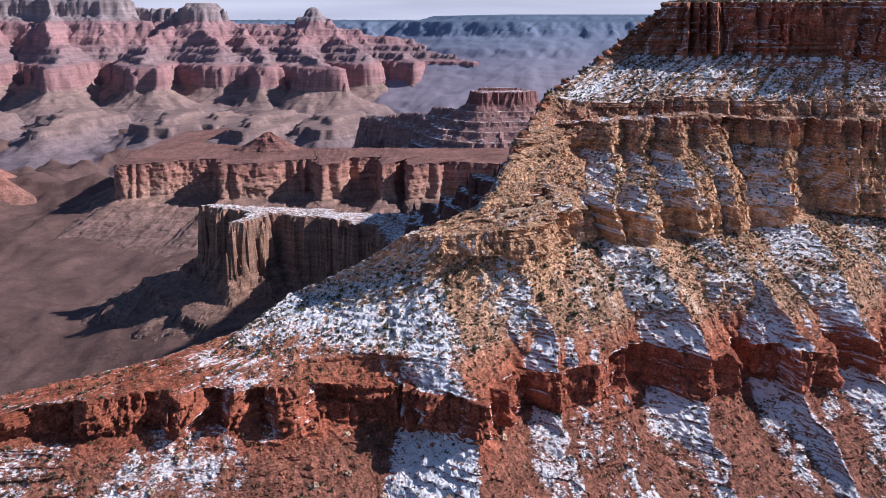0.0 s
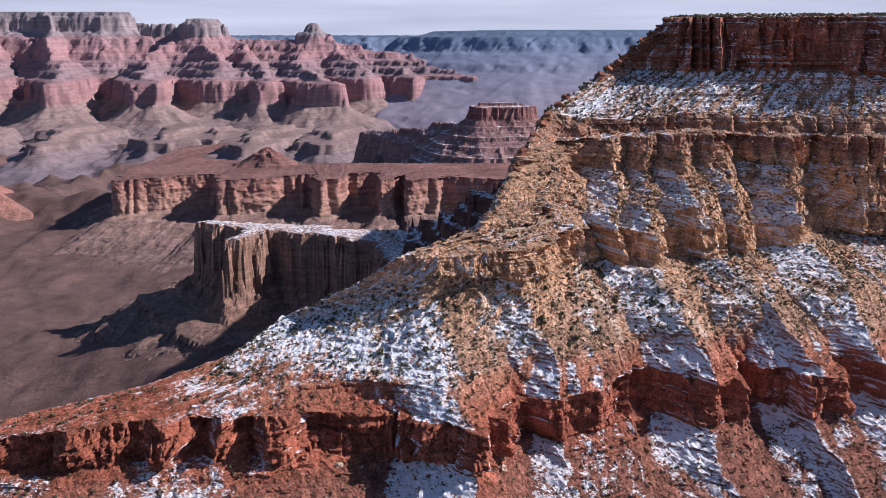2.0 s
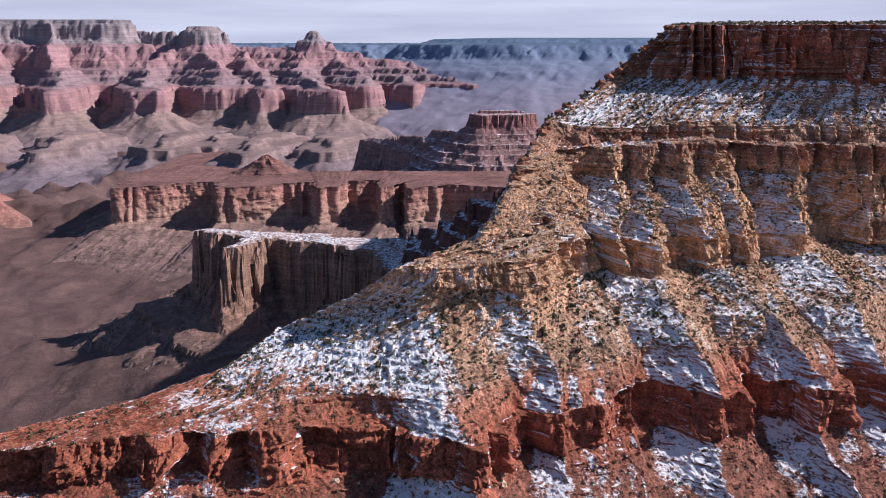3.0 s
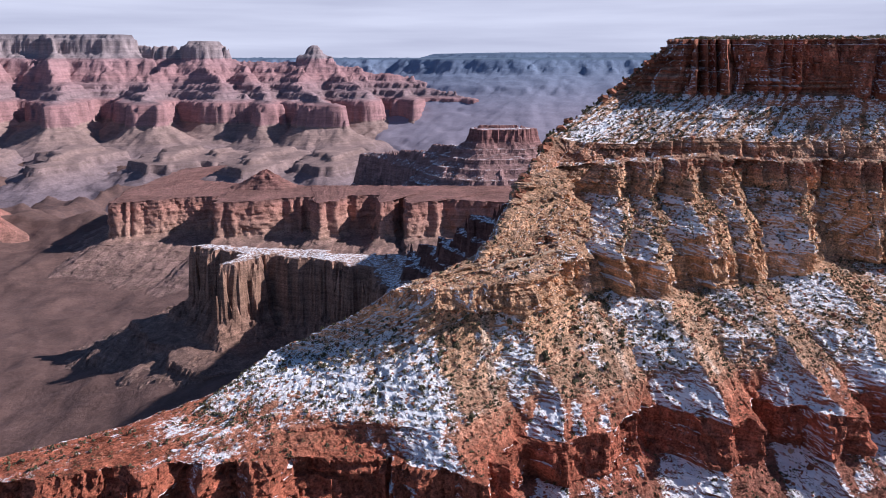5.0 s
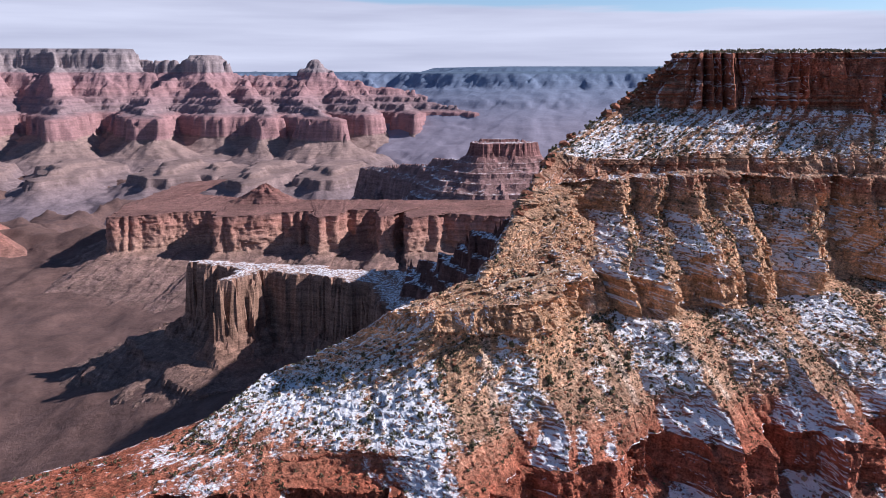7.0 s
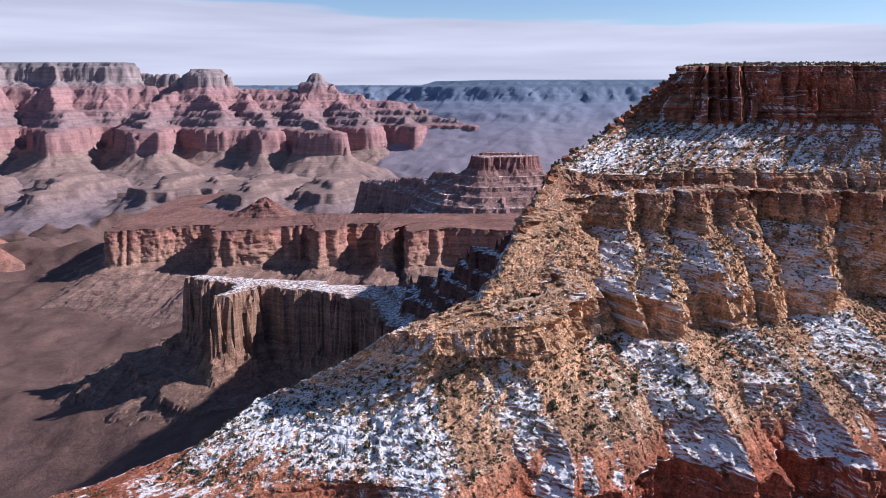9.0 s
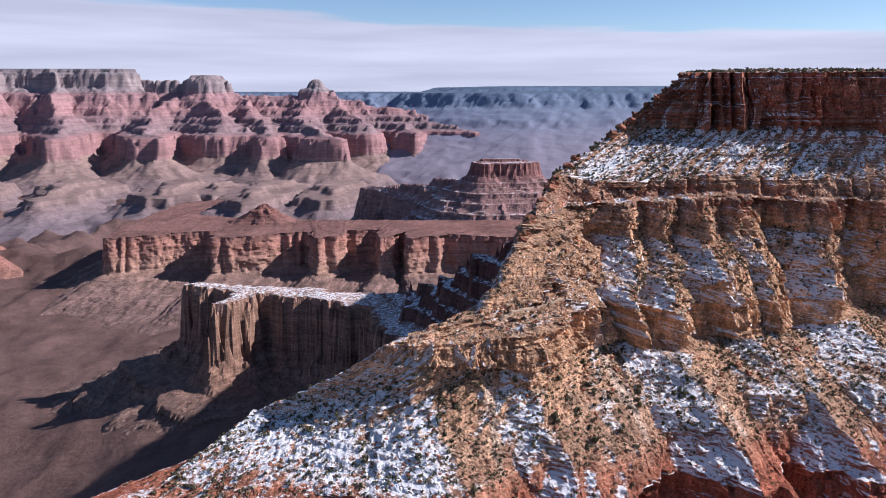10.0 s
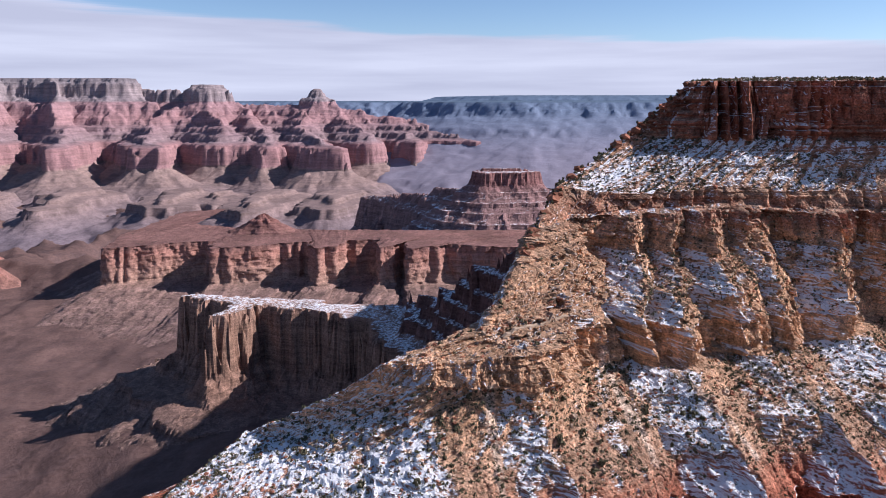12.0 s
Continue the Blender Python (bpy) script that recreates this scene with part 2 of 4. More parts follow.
MAT_GROUND = rock("canyon_ground", [(180, (0.115, 0.085, 0.09)), (250, (0.12, 0.077, 0.072)), (300, (0.13, 0.079, 0.067)), (360, (0.155, 0.097, 0.082)), (600, (0.25, 0.2, 0.22))], size=4.0, bump=0.6, bands=0.12, grain=0.45, soil=(0.155, 0.095, 0.081))
# the blue of distance haze is put into the plateau's base colours
MAT_PLATEAU = rock("plateau_haze_rock", [(200, (0.25, 0.215, 0.25)), (430, (0.23, 0.215, 0.27)), (560, (0.19, 0.215, 0.29)), (640, (0.17, 0.215, 0.3)), (680, (0.16, 0.21, 0.3)), (694, (0.09, 0.13, 0.18)), (705, (0.13, 0.18, 0.26)), (740, (0.09, 0.13, 0.18))], wobble=1.0, size=14.0, bump=0.2, bands=0.06, grain=0.15)






# ---- mesh helpers ----
def grid_mesh(name, P, material, flip=False, smooth=True, snow=None):
    """A mesh from an array of rows x columns x 3."""
    R, C = P.shape[:2]
    me = bpy.data.meshes.new(name)
    i = np.arange(R * C).reshape(R, C)
    q = np.stack((i[:-1, :-1], i[1:, :-1], i[1:, 1:], i[:-1, 1:]), -1).reshape(-1, 4)
    if flip:
        q = q[:, ::-1]
    me.vertices.add(R * C)
    me.vertices.foreach_set("co", P.reshape(-1).astype(np.float32))
    me.loops.add(q.size)
    me.loops.foreach_set("vertex_index", q.reshape(-1).astype(np.int32))
    me.polygons.add(len(q))
    me.polygons.foreach_set("loop_start", np.arange(0, q.size, 4, dtype=np.int32))
    me.polygons.foreach_set("loop_total", np.full(len(q), 4, dtype=np.int32))
    me.polygons.foreach_set("use_smooth", np.full(len(q), smooth, dtype=bool))
    me.update(calc_edges=True)
    if snow is not None:
        at = me.attributes.new("snow_lie", "FLOAT", "POINT")
        at.data.foreach_set("value", snow.reshape(-1).astype(np.float32))
        at = me.attributes.new("scree", "FLOAT", "POINT")
        at.data.foreach_set("value", chutes(P).reshape(-1).astype(np.float32))
    me.materials.append(material)
    return me


def tri_mesh(name, V, F, material, smooth=False):
    me = bpy.data.meshes.new(name)
    me.vertices.add(len(V))
    me.vertices.foreach_set("co", V.reshape(-1).astype(np.float32))
    me.loops.add(F.size)
    me.loops.foreach_set("vertex_index", F.reshape(-1).astype(np.int32))
    me.polygons.add(len(F))
    me.polygons.foreach_set("loop_start", np.arange(0, F.size, 3, dtype=np.int32))
    me.polygons.foreach_set("loop_total", np.full(len(F), 3, dtype=np.int32))
    me.polygons.foreach_set("use_smooth", np.full(len(F), smooth, dtype=bool))
    me.update(calc_edges=True)
    me.materials.append(material)
    return me


def bend(us, pts, default_z):
    """A contour line through control points (u, x, y[, z])."""
    k = np.array([(p[0], p[1], p[2], p[3] if len(p) > 3 else default_z) for p in pts], float)
    out = np.stack([np.interp(us, k[:, 0], k[:, i]) for i in (1, 2, 3)], -1)
    for _ in range(3):
        out[1:-1] = (out[:-2] + 2 * out[1:-1] + out[2:]) / 4
    return out


def loft(levels, columns, seed, flute, gully, ledge, rough, spare=(-1e9, 1e9), terrace=None):
    """Terrain from contour lines. levels: (height, points, rows to the next level, kind of the band below: 'cliff' or 'slope', flute scale).
    spare: outside this range of u the columns are wide. terrace: height and reach of the small ledges on the slopes. Returns a list of arrays, one for each band."""
    lo = min(p[0] for p in levels[0][1])
    hi = max(p[0] for p in levels[0][1])
    fine = np.linspace(lo, hi, 4000)
    length, walked = np.zeros(len(fine)), np.zeros(len(fine))
    for z, pts, *_ in levels:
        c = bend(fine, pts, z)
        length[1:] += np.cumsum(np.linalg.norm(np.diff(c[:, :2], axis=0), axis=1) * np.where((fine[1:] < spare[0]) | (fine[1:] > spare[1]), 0.15, 1.0)) / len(levels)
        walked[1:] += np.cumsum(np.linalg.norm(np.diff(c[:, :2], axis=0), axis=1)) / len(levels)
    us = np.interp(np.linspace(0, length[-1], columns), length, fine)
    curves = [bend(us, pts, z) for z, pts, *_ in levels]
    rows, owner, kinds = [], [], []
    for k in range(len(levels) - 1):
        n, kind = levels[k][2], levels[k][3]
        for j in range(n if k < len(levels) - 2 else n + 1):
            t = j / n
            drop = t if kind == "cliff" else 1 - (1 - t) ** 1.18
            p = curves[k] * (1 - t) + curves[k + 1] * t
            p[:, 2] = curves[k][:, 2] * (1 - drop) + curves[k + 1][:, 2] * drop
            rows.append(p)
            owner.append(k)
            kinds.append(1.0 if kind == "cliff" else 0.0)
    P = np.array(rows)
    cliff = np.array(kinds)
    for _ in range(2):
        cliff[1:-1] = (cliff[:-2] + cliff[1:-1] * 2 + cliff[2:]) / 4
    cliff = cliff[:, None]
    # outward direction of the contour, in plan
    mean = P[:, :, :2].copy()
    w = max(3, columns // 60)
    tan = np.zeros_like(mean)
    tan[:, w:-w] = mean[:, 2 * w:] - mean[:, :-2 * w]
    tan[:, :w], tan[:, -w:] = tan[:, w:w + 1], tan[:, -w - 1:-w]
    tan /= np.linalg.norm(tan, axis=2, keepdims=True) + 1e-9
    out = np.stack((tan[:, :, 1], -tan[:, :, 0]), -1)
    x, y, z = P[:, :, 0], P[:, :, 1], P[:, :, 2]
    gu_amp, gu_size = gully
    along = np.interp(us, fine, walked)
    owner = np.array(owner)

    def buttresses(X, Y, Z, size, fall, calm):
        """Each comes forward slowly along the wall and breaks back sharply."""
        run = along[None, :] / size + 0.85 * vnoise(along[None, :] / (size * 1.9), 0 * Z, 0 * Z, seed + 71) + 0.1 * fbm(X / size, Y / size, Z / (size * 1.2), 3, seed + 72)
        tooth, p = np.floor(run), run - np.floor(run)
        tall = 0.65 + 0.5 * hashed(tooth, 0 * tooth, 0 * tooth, seed + 73)
        saw = (np.where(p < 1 - fall, p / (1 - fall), (1 - p) / fall) - 0.5) * 1.5 * tall
        return saw * np.clip((us[None, :] - calm) / 0.4, 0.12, 1)

    def swells(k, use, X, Y, Z, zone, top, low):
        """How far the listed ribs stand out and the gullies lie back."""
        lines, swell = RIBS[zone]
        a, b = lines[levels[k][0]], lines[levels[k + 1][0]]
        count = levels[k][2]
        out_by = np.zeros(X.shape)
        u_here = us[None, :] + (0.09 * fbm(X / 26, Y / 26, Z / 26, 3, seed + 74) + 0.03 * fbm(X / 7, Y / 7, Z / 7, 2, seed + 75)) * np.clip((us[None, :] - 2.1) / 0.4, 0, 1)
        first = np.where(owner == k)[0][0]
        for i, r in enumerate(use):
            t = min(1.0, max(0.0, (r - first) / count))
            at_u = [2.0] + [p * (1 - t) + q * t for p, q in zip(a, b)] + [12.0]
            out_by[i] = np.interp(u_here[i], at_u, [0.1] + swell + [0.0]) * (top * (1 - t) + low * t)
        return out_by

    def ribs(k, use, X, Y, Z):
        """Sharp ribs with gullies between them, running down the slope along the listed lines."""
        zone, top, low = levels[k][4]
        out_by = swells(k, use, X, Y, Z, zone, top, low)
        small = 0.36 * blocks(X, Y, Z * 0.45, 10.0, seed + 64) + 0.2 * blocks(X, Y, Z * 0.7, 4.5, seed + 68)
        rills = ridged(along[None, :] / (10 if zone == "mid" else 13) + 0.4 * fbm(X / 20, Y / 20, Z / 20, 2, seed + 76), 0.02 * Z, 0 * Z, 3, seed + 77)
        calm = np.clip((us[None, :] - 2.0) / 0.5, 0.4, 1)
        return out_by + ((12.0 if zone == "mid" else 2.8) * small + (5.0 if zone == "mid" else 1.9) * rills) * calm

    push, steps_of = np.zeros(x.shape), np.zeros((len(x), 1))
    for k in range(len(levels) - 1):
        weight = (owner == k).astype(float)
        for _ in range(3):
            weight[1:-1] = (weight[:-2] + weight[1:-1] * 2 + weight[2:]) / 4
        use = np.where(weight > 0)[0]
        X, Y, Z = x[use], y[use], z[use]
        shape = levels[k][4] if len(levels[k]) > 4 else ()
        if levels[k][3] == "ribs":
            f = ribs(k, use, X, Y, Z)
        elif levels[k][3] == "cliff":
            amp, size, *fall = levels[k][4] if len(levels[k]) > 4 else flute
            calm = fall[1] if len(fall) > 1 else -1e9
            if len(fall) > 2:
                amp = amp * np.interp(us[None, :], [2.7, 3.3], [fall[2], 1.0])
            fall = fall[0] if fall else 0.35
            bay = np.tanh(2.6 * vnoise(X / (size * 1.3), Y / (size * 1.3), Z / (size * 6), seed)) * 0.3
            wob = fbm(X / size, Y / size, Z / size, 2, seed + 40) * size * 0.12
            saw = buttresses(X, Y, Z, size, fall, calm)
            f = (saw + bay + 0.3 * blocks(X + wob, Y + wob, Z, size * 0.5, seed + 60) + 0.24 * blocks(X + wob, Y, Z, size * 0.2, seed + 64)
                 + 0.1 * blocks(X, Y, Z, size * 0.08, seed + 68) + 0.05 * fbm(X / (size * 0.2), Y / (size * 0.2), Z / (size * 0.2), 3, seed + 5)) * amp
            if len(levels[k]) > 6:
                f = f + swells(k, use, X, Y, Z, *levels[k][6])
        elif len(shape) > 2:
            amp, size, fall, calm = shape
            f = (buttresses(X, Y, Z, size, fall, calm) + 0.22 * blocks(X, Y, Z, size * 0.3, seed + 64) + 0.3 * ridged(X / (size * 0.5), Y / (size * 0.5), Z / size, 3, seed + 19)) * amp
        else:
            amp, size = shape or gully
            run = along[None, :] / size + 0.35 * fbm(X / (size * 2), Y / (size * 2), Z / (size * 2), 3, seed + 33)
            f = (0.75 * ridged(run, 0.13 * Z / size, 0 * Z + k * 0.13, 3, seed + 9) + 0.35 * ridged(X / size, Y / size, Z / (size * 3), 3, seed + 19)) * amp
        push[use] += weight[use][:, None] * f
        steps_of[use] += weight[use][:, None] * (levels[k][5] if len(levels[k]) > 5 else 1.0)
    patchy = np.clip(0.5 + 1.2 * fbm(x / (gu_size * 2), y / (gu_size * 2), z / gu_size, 2, seed + 29), 0, 1)
    strata = np.clip(fbm(x * 0.006, y * 0.006, z / ledge[1], 3, seed + 13, 0.6) * 2.2, -1, 1) * ledge[0] * patchy
    r = fbm(x / rough[1], y / rough[1], z / rough[1], 4, seed + 17, 0.6) * rough[0]
    push += strata * steps_of * (0.5 + 0.5 * cliff) + r
    P[:, :, 0] += out[:, :, 0] * push
    P[:, :, 1] += out[:, :, 1] * push
    P[:, :, 2] += (1 - 0.7 * cliff) * (fbm(x / (rough[1] * 0.5), y / (rough[1] * 0.5), z / rough[1], 3, seed + 23, 0.65) * rough[0] * 0.7)
    if terrace:
        tall, run = terrace
        q = P[:, :, 2] / tall + 0.9 * fbm(x / run, y / run, z / run, 3, seed + 81)
        f = q - np.floor(q)
        step = np.where(f < 0.68, f * 0.32 / 0.68, 0.32 + (f - 0.68) * 0.68 / 0.32)
        here = np.clip(0.7 + 1.1 * fbm(x / (run * 0.7), y / (run * 0.7), z / run, 2, seed + 83), 0.1, 1)
        P[:, :, 2] += tall * (step - f) * here * (1 - cliff)
    bands = []
    for k in range(len(levels) - 1):
        idx = np.where(owner == k)[0]
        last = idx[-1] + 1 if k < len(levels) - 2 else idx[-1]
        bands.append(P[idx[0]:last + 1])
    return bands


def thing(name, label, category, kind="", group=""):
    return tagged(new(name), label, category, group, kind)


def part(name, me, parent, label=""):
    ob = new(name, me)
    ob.parent = parent
    if label:
        tagged(ob, label)
    return ob


def massif(name, label, category, levels, names, material, columns, seed, flute, gully, ledge, rough, kind="", spare=(-1e9, 1e9), lie=None, terrace=None):
    top = thing(name, label, category, kind)
    bands = loft(levels, columns, seed, flute, gully, ledge, rough, spare, terrace)
    for band, piece in zip(bands, names):
        part(piece, grid_mesh(piece, band, material, smooth=lie is None, snow=lie(band, piece) if lie else None), top)
    return bands


# ---- the ground of the canyon: one sheet to the horizon ----
def ground_height(x, y):
    base = np.interp(y, [-4000, 0, 300, 600, 800, 1000, 1300, 1560, 1750, 2200, 2600, 3000, 3300, 3700, 4990], [260, 240, 245, 265, 266, 276, 268, 285, 280, 205, 215, 235, 245, 240, 220])
    right = np.clip((x - 100) / 900, 0, 1)
    base = base + right * 60 * (y < 2600)
    # apron under the near ridge and its spur
    base = base + 95 * np.exp(-(((x + 120) / 240) ** 2 + ((y - 700) / 190) ** 2))
    base = base + 35 * np.exp(-(((x + 300) / 160) ** 2 + ((y - 900) / 120) ** 2))
    amp = np.interp(y, [0, 700, 1500, 2000, 3000, 5000], [4, 9, 14, 75, 50, 30])
    return base + amp * ridged(x / 330, y / 330, 0 * x, 4, 71) * 0.8 + amp * 0.3 * fbm(x / 90, y / 90, 0 * x, 4, 83) + 5.0 * ridged(x / 75 + 0.5 * fbm(x / 160, y / 160, 0 * x, 2, 96), y / 120, 0 * x, 3, 95) + 2.2 * ridged(x / 36 + 0.6 * fbm(x / 90, y / 90, 0 * x, 2, 97), y / 110, 0 * x, 2, 98)


def stretch(parts):
    return np.concatenate([np.arange(a, b, s) for a, b, s in parts])


gx = stretch([(-5000, -2200, 100), (-2200, -900, 14), (-900, 400, 9), (400, 1400, 40), (1400, 5001, 100)])
gy = stretch([(-4000, 500, 90), (500, 1650, 9), (1650, 3400, 14), (3400, 4990, 40)])
GX, GY = np.meshgrid(gx, gy)
ground = new("ground", grid_mesh("ground", np.stack((GX, GY, ground_height(GX, GY)), -1), MAT_GROUND, flip=True))
tagged(ground, "brown desert canyon floor with dry washes", "ground", kind="structure")

# ---- the near mesa and its descending ridge ----
CREST = [(-206, 303, 532), (-160, 321, 534), (-118, 338, 538), (-104, 366, 542), (-89, 399, 547), (-23, 382, 587), (22, 405, 595), (33, 425, 606), (43, 450, 616), (58, 490, 630), (79, 540, 649), (133, 586, 679), (178, 606, 713)]


def behind(z):
    """The hidden, steep rear of the ridge at height z: under the crest, set back as it drops."""
    pts = [(0, 300 - (713 - z) * 0.4, 1000)]
    high = [c for c in CREST if c[2] > z + 2]
    for i, (cx, cy, cz) in enumerate(reversed(high)):
        d = (cz - z) / 1.9
        pts.append((0.4 + 1.4 * i / max(1, len(high)), cx - 0.8 * d, cy + 0.6 * d))
    return pts


MESA = []
MESA.append((716, [(0, 380, 1000), (1, 245, 690), (2, 215, 640), (5, 260, 622), (8, 380, 618), (12, 560, 630)], 10, "slope", (0.6, 20)))
RIM = [(2, 174, 606), (2.3, 178, 606), (2.6, 184, 600), (3, 190, 593), (4, 208, 588), (5, 232, 583), (6, 264, 583), (8, 336, 574), (10, 420, 578), (12, 560, 590)]
RIM_WALL = (11.5, 29, 0.26, 2.6)
MESA.append((713, [(0, 300, 1000), (1, 212, 665)] + RIM, 10, "cliff", RIM_WALL, 0.6))
MESA.append((709.4, [(0, 299, 1000), (1, 211, 665)] + [(u, x, y - 0.5) for u, x, y in RIM], 6, "cliff", RIM_WALL, 0.0))
MESA.append((709, [(0, 298, 1000), (1, 210, 664)] + [(u, x - 0.5, y - 3.2) for u, x, y in RIM], 68, "cliff", RIM_WALL, 1.9))
MESA.append((674, behind(674) + [(2, 132, 588, 678), (2.3, 150, 591), (2.6, 172, 586), (3, 188, 581), (4, 208, 577), (5, 230, 573), (6, 260, 573), (8, 329, 564, 671), (10, 420, 566), (12, 560, 575)], 50, "slope", (1.1, 30)))
MESA.append((642, behind(642) + [(2, 76, 538, 648), (2.5, 95, 536, 644), (3, 129, 540), (4, 160, 545, 643), (5, 185, 547, 645), (6, 233, 550), (8, 328, 548), (10, 420, 548), (12, 560, 555)], 30, "cliff", (5.5, 19, 0.34, 2.3), 1.6))
MESA.append((632, behind(632) + [(2, 58, 490, 630), (2.5, 82, 522, 631), (3, 114, 533), (4, 158, 538, 634), (5, 184, 540, 635), (6, 233, 544), (8, 327, 542), (10, 420, 542), (12, 560, 548)], 8, "slope", (1.5, 16)))
MESA.append((630, behind(630) + [(2, 58, 488, 628), (2.5, 79, 518, 629), (3, 112, 527), (4, 158, 532, 632), (5, 184, 535, 633), (6, 233, 540), (8, 327, 537), (10, 420, 537), (12, 560, 543)], 64, "cliff", (7.0, 14, 0.42, 2.3), 1.8, ("mid", 11.0, 18.0)))
MESA.append((611, behind(611) + [(2, 41, 446, 614), (2.5, 64, 476, 612), (3, 103, 508), (4, 149, 513), (5, 178, 520), (6, 231, 531), (7, 283, 533), (8, 327, 533), (10, 420, 535), (12, 560, 543)], 50, "ribs", ("mid", 18.0, 18.0), 0.7))
MESA.append((596, behind(596) + [(2, 22, 404, 595), (2.5, 40, 428), (3, 76, 458), (4, 124, 468), (5, 165, 487), (6, 224, 507), (7, 282, 526), (8, 328, 526), (10, 420, 522), (12, 560, 531)], 40, "ribs", ("mid", 18.0, 15.0), 0.5))
MESA.append((580, behind(580) + [(2, -23, 382, 587), (2.5, 11, 390, 587), (3, 41, 395, 590), (3.6, 75, 428, 588), (4, 106, 443, 585), (4.5, 130, 449, 583), (5, 158, 470, 580), (5.5, 190, 478),
            (6, 218, 487, 575), (6.6, 245, 500, 577), (7, 275, 520, 580), (8, 330, 520), (10, 420, 510), (12, 560, 520)], 40, "cliff", (5.4, 12, 0.5, 3.2), 1.6, ("mid", 15.0, 13.0)))
MESA.append((566, behind(566) + [(2, -34, 384, 578), (2.5, 6, 380, 577), (3, 43, 387, 573), (3.6, 76, 420, 570), (4, 107, 435), (4.5, 130, 440, 563), (5, 158, 464, 561), (5.5, 190, 472, 561),
            (6, 219, 482, 561), (6.6, 246, 494, 565), (7, 275, 512, 565), (8, 330, 512, 562), (10, 420, 503), (12, 560, 513)], 56, "ribs", ("low", 11.0, 10.5), 1.6))
MESA.append((547, behind(547) + [(2, -90, 397, 547), (2.5, -50, 375, 551), (2.8, -8, 358, 553), (3.2, 40, 365, 550), (3.6, 72, 385, 550), (3.85, 100, 392), (4.3, 128, 406), (4.7, 160, 413), (5.1, 190, 424),
            (5.6, 212, 424), (6.1, 245, 440), (7, 285, 450), (8, 340, 470), (10, 430, 478), (12, 560, 490)], 36, "ribs", ("low", 10.5, 11.5), 1.6))
MESA.append((537, behind(537) + [(2, -118, 338, 537), (2.3, -92, 333, 537), (2.5, -58, 338, 539), (2.8, 5, 332, 540), (3.1, 43, 355), (3.5, 78, 368, 538), (3.85, 104, 374), (4.2, 124, 390, 534), (4.7, 162, 399, 532), (5.1, 197, 411, 530),
            (5.6, 222, 408, 531), (6.1, 252, 427, 533), (7, 292, 438, 532), (8, 345, 455), (10, 430, 465), (12, 560, 475)], 40, "ribs", ("low", 11.5, 15.0), 2.4))
MESA.append((528, behind(528) + [(2, -250, 285, 529), (2.15, -163, 294, 534), (2.3, -122, 309, 533), (2.45, -77, 312, 533), (2.6, -24, 331, 527), (2.8, 15, 310, 528), (3.1, 46, 345, 523),
            (3.5, 83, 350, 526), (3.85, 108, 356, 527), (4.1, 120, 374, 520), (4.7, 164, 384, 518), (4.9, 180, 398, 515), (5.6, 231, 392, 517), (5.8, 243, 408, 517), (6.1, 262, 412, 518), (7, 300, 425, 515), (8, 350, 440), (10, 430, 450), (12, 560, 460)], 70, "cliff", (8.0, 20, 0.5, -9.0, 1.5), 1.4, ("low", 17.0, 15.0)))
MESA.append((506, behind(506) + [(2, -270, 282, 514), (2.15, -163, 288, 516), (2.3, -122, 303, 516), (2.45, -77, 306, 514), (2.6, -23, 326, 505), (2.8, 17, 305, 511), (3.1, 46, 340, 501),
            (3.5, 83, 345, 504), (3.85, 108, 352, 506), (4.1, 121, 370, 497), (4.7, 165, 379, 494), (4.9, 181, 393, 491), (5.6, 232, 387, 494), (5.8, 244, 403, 494), (6.1, 263, 408, 495), (7, 302, 419, 493), (8, 352, 434), (10, 432, 444), (12, 560, 454)], 70, "ribs", ("low", 15.0, 12.0), 3.2))
MESA.append((480, behind(480) + [(2, -300, 235, 490), (2.3, -130, 252, 490), (2.6, -30, 275, 482), (2.8, 15, 258, 486), (3.5, 90, 290, 476), (3.9, 112, 295, 476), (4.3, 135, 318, 466), (4.8, 178, 322, 462), (5.2, 215, 334, 457), (5.7, 245, 330, 460), (6.2, 280, 360, 458), (8, 370, 370), (12, 560, 390)], 30, "slope", (3.0, 30)))
MESA.append((300, behind(300) + [(2, -520, 60), (2.3, -250, 0), (2.8, 0, -20), (4, 250, -10), (6, 420, 20), (8, 560, 60), (12, 760, 120)], 16, "slope"))
MESA.append((200, behind(200) + [(2, -600, -40), (2.3, -280, -120), (2.8, 0, -150), (4, 280, -140), (6, 480, -100), (8, 640, -60), (12, 860, 0)], 2, "slope"))
# ribs and gullies below the ledge and on the slopes: where along each contour they lie, and how far each gully (minus) or rib (plus) stands out
RIBS_MID = {
    630: [2.3, 2.69, 3.22, 3.5, 3.62, 3.93, 4.13, 5.0, 5.14, 5.67, 6.31, 6.86, 7.11],
    611: [2.45, 2.93, 3.31, 3.62, 3.8, 4.15, 4.34, 5.21, 5.34, 5.82, 6.29, 6.83, 7.15],
    596: [2.75, 3.44, 3.58, 3.96, 4.1, 4.55, 4.7, 5.38, 5.48, 5.94, 6.25, 6.9, 7.23],
    580: [3.2, 3.92, 4.0, 4.2, 4.4, 4.88, 5.06, 5.51, 5.6, 6.08, 6.35, 7.03, 7.42],
    566: [3.2, 3.94, 4.0, 4.12, 4.42, 4.94, 5.13, 5.6, 5.66, 6.08, 6.3, 7.05, 7.47],
}
RIBS_MID_SWELL = [0.75, -0.9, 0.5, -0.6, 0.5, -0.45, 0.9, -0.2, 0.4, -0.9, 0.8, -0.8, 0.5]
